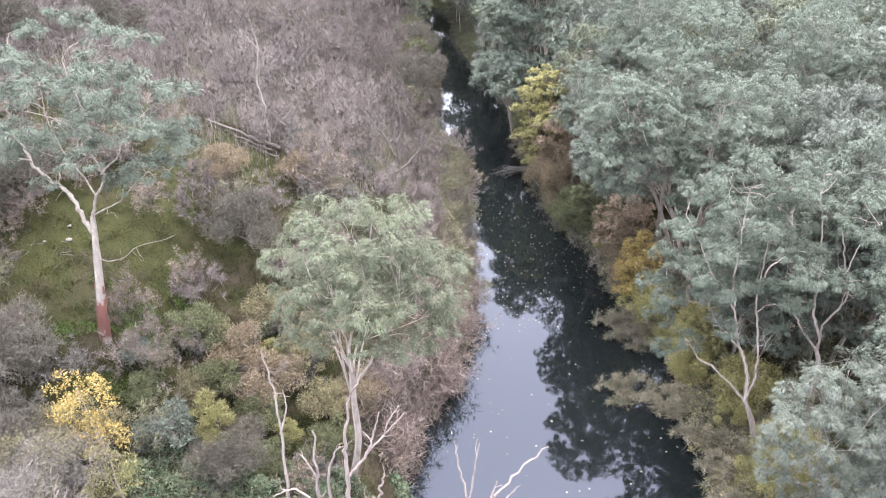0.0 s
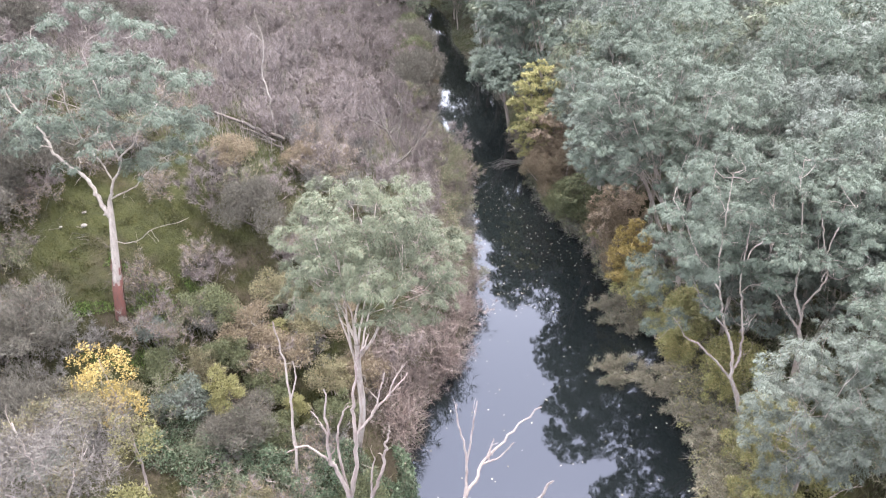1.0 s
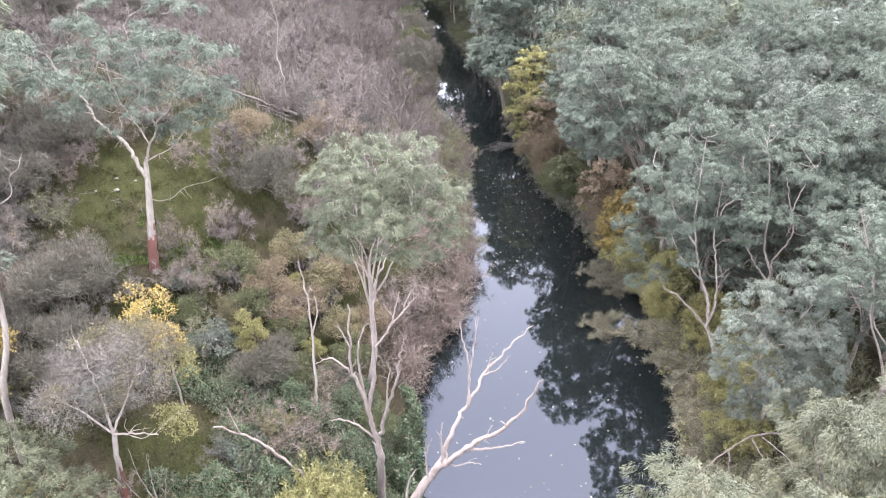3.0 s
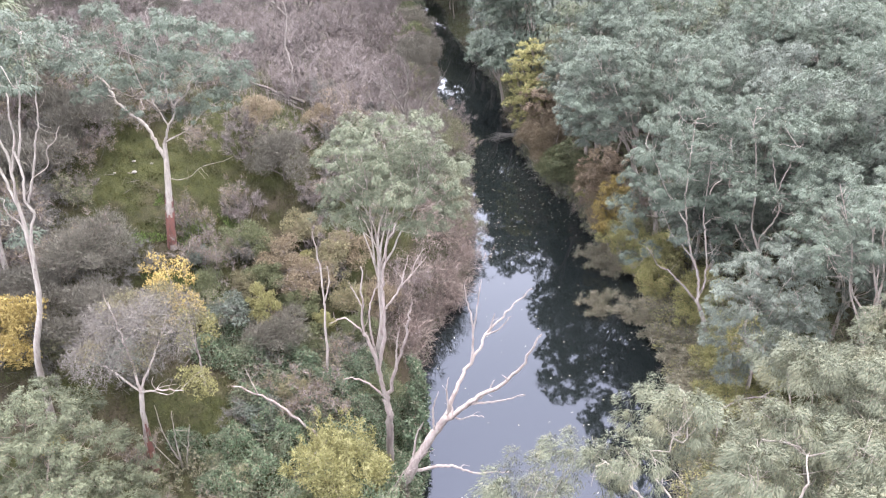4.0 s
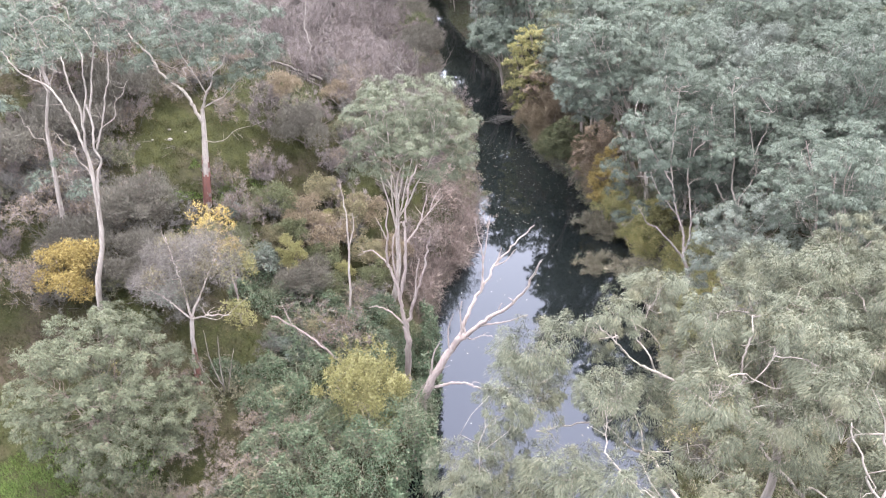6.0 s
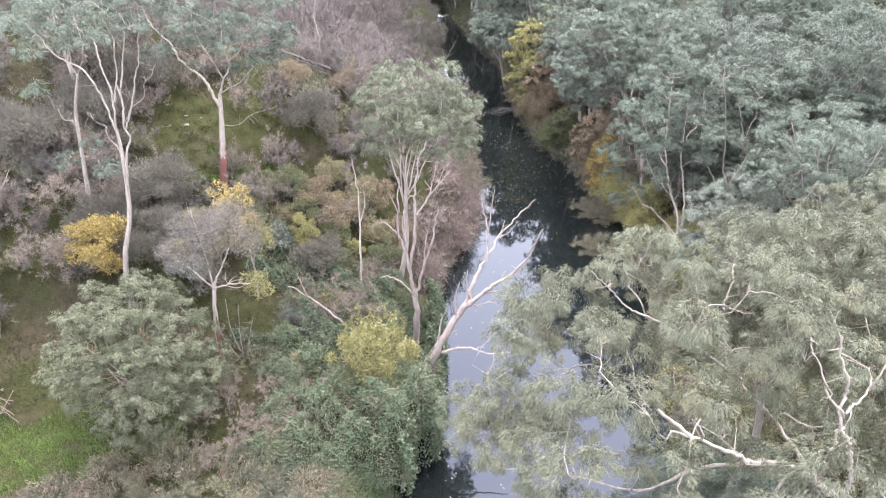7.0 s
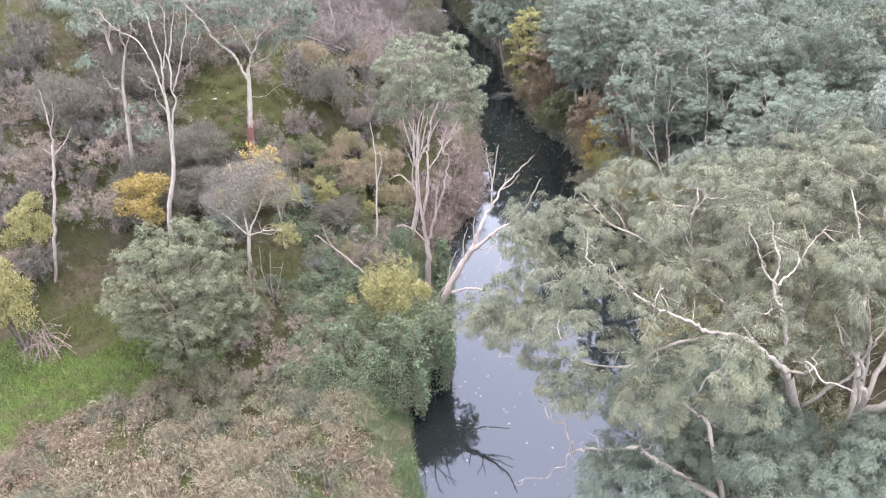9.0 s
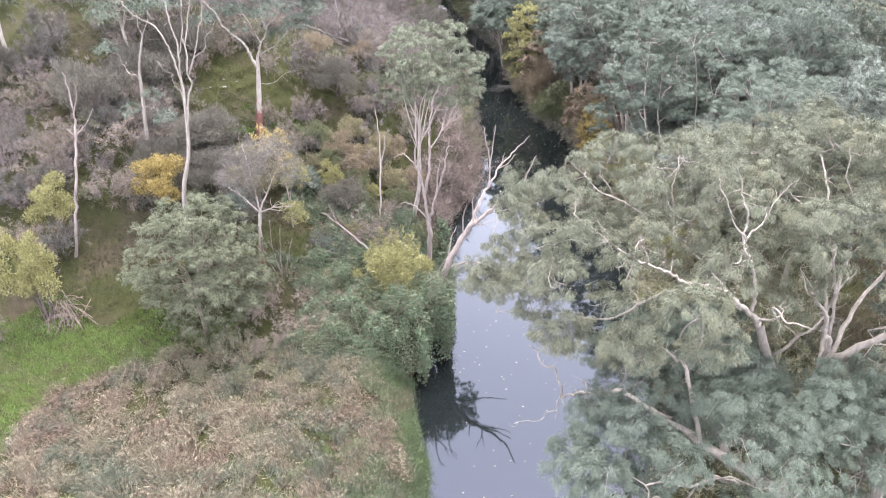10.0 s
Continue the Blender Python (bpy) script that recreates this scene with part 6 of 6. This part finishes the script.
grassy("reed_litter", x, y, 0.3, 0.03, BLADE_WEED, "short broken reed stems between the tussocks", "reeds", 0.8)
# green grass
x, y = blanket(-44, -17, -6, 12.5, 190000, lambda x, y: (y > grass_edge(x) - 0.4 + 0.5 * np.sin(x * 1.3) * np.sin(y * 1.1)) & (y < 10.6 + 0.8 * np.sin(x * 0.9)) & (x < -18 - 2.0 * patchy(x, y, 0.9)))
grassy("grass", x, y, 0.28, 0.035, BLADE_GRASS, "bright green grass on the flat", "grass")
x, y = blanket(-13.5, -9.5, -6, 1.0, 9000, lambda x, y: patchy(x, y, 1.1) > 0.55)
grassy("grass", x, y, 0.5, 0.035, BLADE_GRASS, "tufts of green grass among the reeds", "grass")
# weeds and short grass over both slopes
x, y = blanket(-48, -5, 5, 50, 150000, lambda x, y: (x < shore(SHORE_L, y) - 1.0) & ~((x < -23) & (y < 9.5)) & ((((x + 25) / 6) ** 2 + ((y - 35) / 7) ** 2 > 1) | (patchy(x, y, 1.1) > 0.7)))
grassy("weeds", x, y, 0.36, 0.045, BLADE_WEED, "dry weeds and short grass over the slope", "weeds", 0.7)
x, y = blanket(-40, -9, 17, 50, 150000, lambda x, y: (patchy(x, y, 0.4) > 0.46 + 0.3 * np.clip((y - 40) / 16, 0, 1)) | ((((x + 25) / 6) ** 2 + ((y - 35) / 7) ** 2 < 1) & (patchy(x, y, 0.9) > 0.36)))
grassy("grass", x, y, 0.2, 0.034, BLADE_MOSS, "patches of green grass between the shrubs", "grass", 0.7)
x, y = blanket(-24, -18, 26, 34, 14000, lambda x, y: patchy(x, y, 0.8) > 0.5)
grassy("grass", x, y, 0.24, 0.05, BLADE_GRASS, "fresh green grass at the foot of a gum", "grass", 0.7)
x, y = blanket(9, 46, -14, 66, 70000, lambda x, y: x > shore(SHORE_R, y) + 0.3)
grassy("weeds", x, y, 0.5, 0.07, BLADE_WEED, "olive weeds under the gums", "weeds", 0.7)


# fallen twigs and dry stalks between the shrubs
x, y = blanket(-48, -4, 16, 120, 42000, lambda x, y: (x < shore(SHORE_L, y) - 1.5) & (patchy(x, y, 0.6) > 0.42) & ((y > 40) | (patchy(x, y, 0.25) > 0.45)) & ((((x + 25) / 5) ** 2 + ((y - 35) / 6) ** 2 > 1) | (patchy(x, y, 1.3) > 0.6)))
n = len(x)
p = np.stack([x, y, height(x, y) + 0.5 * rng.random(n) ** 2], 1)
v, f = blade_tris(p, unit(rng.normal(size=(n, 3)) * np.array([1, 1, 0.45]) + np.array([0, 0, 0.3])), 0.9 * rng.uniform(0.5, 1.5, n), 0.034 * rng.uniform(0.6, 1.4, n))
stuff("dry_twigs", mesh_from("dry_twigs", v, f, TWIG_DUSK), "tangle of dry dull brown twigs over the slope", "twigs")


# thin upright stems of the bare thicket
x, y = blanket(-60, -3, 44, 125, 60000, lambda x, y: (x < shore(SHORE_L, y) - 1.0) & (rng.random(len(x)) < np.clip((y - 42) / 10, 0, 1)) & (patchy(x, y, 0.3) + 0.5 * patchy(x, y, 0.9) > 0.35))
n = len(x)
p = np.stack([x, y, height(x, y)], 1)
v, f = blade_tris(p, unit(rng.normal(size=(n, 3)) * 0.28 + np.array([0, 0, 1.0])), rng.uniform(0.8, 2.6, n), rng.uniform(0.03, 0.06, n))
stuff("thicket_stems", mesh_from("thicket_stems", v, f, TWIG_PINK), "thin bare upright stems covering the far slope", "thicket")


# ivy over the bank
def bank_lip(y):
    """How far out the ivy overhangs the water."""
    return shore(SHORE_L, y) + 0.5 + 0.35 * np.sin(y * 1.9) + 0.28 * np.sin(y * 4.3 + 1) + 1.5 * np.exp(-((y - 10.6) / 2.4) ** 2) + 0.3 * np.exp(-((y - 14.5) / 3.0) ** 2)


def ivy_base(x, y):
    return np.maximum(height(x, y), np.where(x < bank_lip(y), 0.6 + 3.4 * np.exp(-((y - 12.0) / 4.5) ** 2), 0.6))


def ivy_top(x, y):
    """Height of the ivy above its base."""
    wob = 1.1 * np.sin(y * 0.9) + 0.8 * np.sin(y * 2.3 + 1) + 0.7 * np.sin(x * 1.3)
    edge = np.clip((bank_lip(y) + 0.1 - x) / 0.7, 0, 1) * np.clip((x + 16.4 + wob + 0.12 * (y - 15)) / 3.5, 0, 1) * np.clip((y - 6.4 + 0.5 * wob) / 2.5, 0, 1) * np.clip((27 + wob - y) / 4, 0, 1)
    mound = (1.4 + 1.0 * np.exp(-((x + 5.6) ** 2 / 5 + (y - 10.6) ** 2 / 7)) + 1.3 * np.exp(-((x + 4.6) ** 2 / 2.0 + (y - 13.0) ** 2 / 4)) + 0.7 * np.exp(-((x + 6.5) ** 2 / 6 + (y - 18.5) ** 2 / 10))
             + 1.5 * np.exp(-((x + 5.8) ** 2 / 4 + (y - 8.8) ** 2 / 5)) + 0.8 * np.sin(x * 1.9 + 0.6 * y) * np.sin(y * 1.6) + 0.5 * np.sin(x * 4.1 + y) * np.sin(y * 3.7) + 0.25 * np.sin(x * 8.3 - y) * np.sin(y * 7.1))
    return edge * np.maximum(mound, 0.2)


x, y = blanket(-18.3, -2.4, 6.0, 27.0, 260000)
h = ivy_top(x, y)
ok = h > 0.15
x, y, h = x[ok], y[ok], h[ok]
n = len(x)
z = ivy_base(x, y) + h * (1 - 0.6 * rng.random(n) ** 2.2) + 0.05
p = np.stack([x, y, z], 1) + rng.normal(size=(n, 3)) * 0.08
d = unit(rng.normal(size=(n, 3)) + np.array([0.2, -0.3, 0.1]))
v, f = leaf_quads(p, d, 0.105 * rng.uniform(0.5, 1.6, n), 0.072 * rng.uniform(0.6, 1.4, n))
stuff("ivy", mesh_from("ivy", v, f, LEAF_IVY), "thick dark green ivy and brambles over the bank", "ivy")
# brown bramble canes through the ivy
k = rng.integers(0, len(x), 5000)
p = np.stack([x[k], y[k], z[k] + 0.05], 1)
v, f = blade_tris(p, unit(rng.normal(size=(5000, 3)) * np.array([1, 1, 0.5])), rng.uniform(0.4, 1.2, 5000), np.full(5000, 0.024))
stuff("bramble_canes", mesh_from("bramble_canes", v, f, TWIG_BROWN), "thin brown bramble canes through the ivy", "brambles")
# ivy hanging to the water
n = 18000
y = rng.uniform(7.5, 26, n)
s = rng.random(n) ** (0.7 + 0.9 * patchy(0 * y, y, 1.9))
x = bank_lip(y) - 0.25 - 0.7 * s * np.exp(-((y - 12.5) / 4.0) ** 2) + 0.25 * np.sin(s * 3.0) + rng.normal(size=n) * 0.12
p = np.stack([x, y, 0.25 + (1 - s) * (4.2 + 1.6 * np.exp(-(y - 11.5) ** 2 / 10))], 1)
v, f = leaf_quads(p, unit(rng.normal(size=(n, 3)) + DOWN * 0.8), 0.2 * rng.uniform(0.6, 1.5, n), 0.1 * rng.uniform(0.6, 1.4, n))
stuff("ivy_curtain", mesh_from("ivy_curtain", v, f, LEAF_IVY), "ivy hanging down the bank to the water", "ivy")
# green herbs and tall grass at the edge of the flat
x, y = blanket(-11.2, -4.4, -9, 8, 52000, lambda x, y: (x < shore(SHORE_L, y) + 0.3) & (x > -9.0 + 0.9 * np.sin(y * 0.7) + 0.5 * np.sin(y * 2.1)))
grassy("herbs", x, y, 0.75, 0.035, LEAF_HERB, "tall green grass and herbs along the water's edge", "herbs", 0.55)
n = 12000
k = rng.integers(0, len(x), n)
p = np.stack([x[k], y[k], height(x[k], y[k]) + 0.2 + 0.55 * patchy(x[k], y[k], 1.4) * rng.random(n)], 1)
v, f = leaf_quads(p, unit(rng.normal(size=(n, 3)) + np.array([0, 0, 0.4])), 0.13 * rng.uniform(0.6, 1.5, n), 0.05 * rng.uniform(0.6, 1.4, n))
stuff("herbs", mesh_from("herbs", v, f, LEAF_HERB), "low green herbs along the water's edge", "herbs")

# leaves afloat
n = 560
y = np.concatenate([rng.uniform(44, 72, 340), rng.uniform(-6, 44, 220)])
u = rng.random(n)
x = shore(SHORE_L, y) + 0.5 + (shore(SHORE_R, y) - shore(SHORE_L, y) - 1.0) * u
p = np.stack([x, y, np.full(n, 0.012)], 1)
a = rng.uniform(0, 2 * math.pi, n)
d = np.stack([np.cos(a), np.sin(a), np.zeros(n)], 1)
side = np.stack([-np.sin(a), np.cos(a), np.zeros(n)], 1) * (0.045 * rng.uniform(0.6, 1.6, n))[:, None]
ln = (0.15 * rng.uniform(0.5, 1.6, n))[:, None]
v = np.stack([p, p + d * ln * 0.5 + side, p + d * ln, p + d * ln * 0.5 - side], 1).reshape(-1, 3)
stuff("floating_leaves", mesh_from("floating_leaves", v, np.arange(n * 4).reshape(n, 4), LEAF_WATER), "small pale leaves afloat on the dark water", "leaves")

# drooping twigs and small leaves along both water's edges
def bank_tangle(name, keys, side, y0, y1, n, m, reach, twig, leaf, label):
    y = rng.uniform(y0, y1, n + m)
    out = rng.uniform(-0.7, reach, n + m)
    x = shore(keys, y) + side * out + 0.35 * np.sin(y * 1.7) + 0.3 * np.sin(y * 4.1)
    z = np.maximum(height(x, y), 0.1) + rng.random(n + m) ** 1.3 * (0.5 + 1.3 * patchy(x, y, 0.9))
    p = np.stack([x, y, z], 1)
    d = unit(rng.normal(size=(n + m, 3)) + np.array([-side * 0.6, 0, -0.1]))
    v, f = blade_tris(p[:n], d[:n], rng.uniform(0.4, 1.3, n), np.full(n, 0.032))
    stuff(name + "_twigs", mesh_from(name + "_twigs", v, f, twig), label + ", bare twigs", "undergrowth")
    v, f = leaf_quads(p[n:], d[n:], 0.17 * rng.uniform(0.6, 1.5, m), 0.075 * rng.uniform(0.6, 1.4, m))
    stuff(name + "_leaves", mesh_from(name + "_leaves", v, f, leaf), label + ", small dull leaves", "undergrowth")


bank_tangle("far_bank_tangle", SHORE_R, 1, 16, 118, 26000, 42000, 4.0, TWIG_GREY, LEAF_BUSH, "undergrowth hanging over the far bank")
bank_tangle("near_bank_tangle", SHORE_L, -1, 28, 104, 30000, 14000, 3.6, TWIG_RED, LEAF_BUSH, "undergrowth hanging over the near bank")
bank_tangle("bend_growth", SHORE_R, 1, 112, 175, 4000, 14000, 7.0, TWIG_GREY, LEAF_DOME, "undergrowth on the bank of the far bend")
bank_tangle("ochre_bank_growth", SHORE_R, 1, 15, 45, 6000, 24000, 4.5, TWIG_BROWN, LEAF_OCHRE, "olive-yellow growth on the far bank")
# the rest of the flat, downstream
x, y = blanket(-62, -5.4, -42, 0, 60000, lambda x, y: (y < -9) | (x < -36))
grassy("reed_bed", x, y, 0.9, 0.06, BLADE_REED, "dry tan reeds further along the flat", "reeds", 0.6)
x, y = blanket(10, 60, -60, -14, 50000)
grassy("weeds", x, y, 0.6, 0.09, BLADE_WEED, "olive weeds on the downstream bank", "weeds", 0.7)
x, y = blanket(6, 50, 66, 125, 50000, lambda x, y: x > shore(SHORE_R, y) + 0.3)
grassy("weeds", x, y, 0.7, 0.12, BLADE_WEED, "olive weeds below the far wood", "weeds", 0.7)
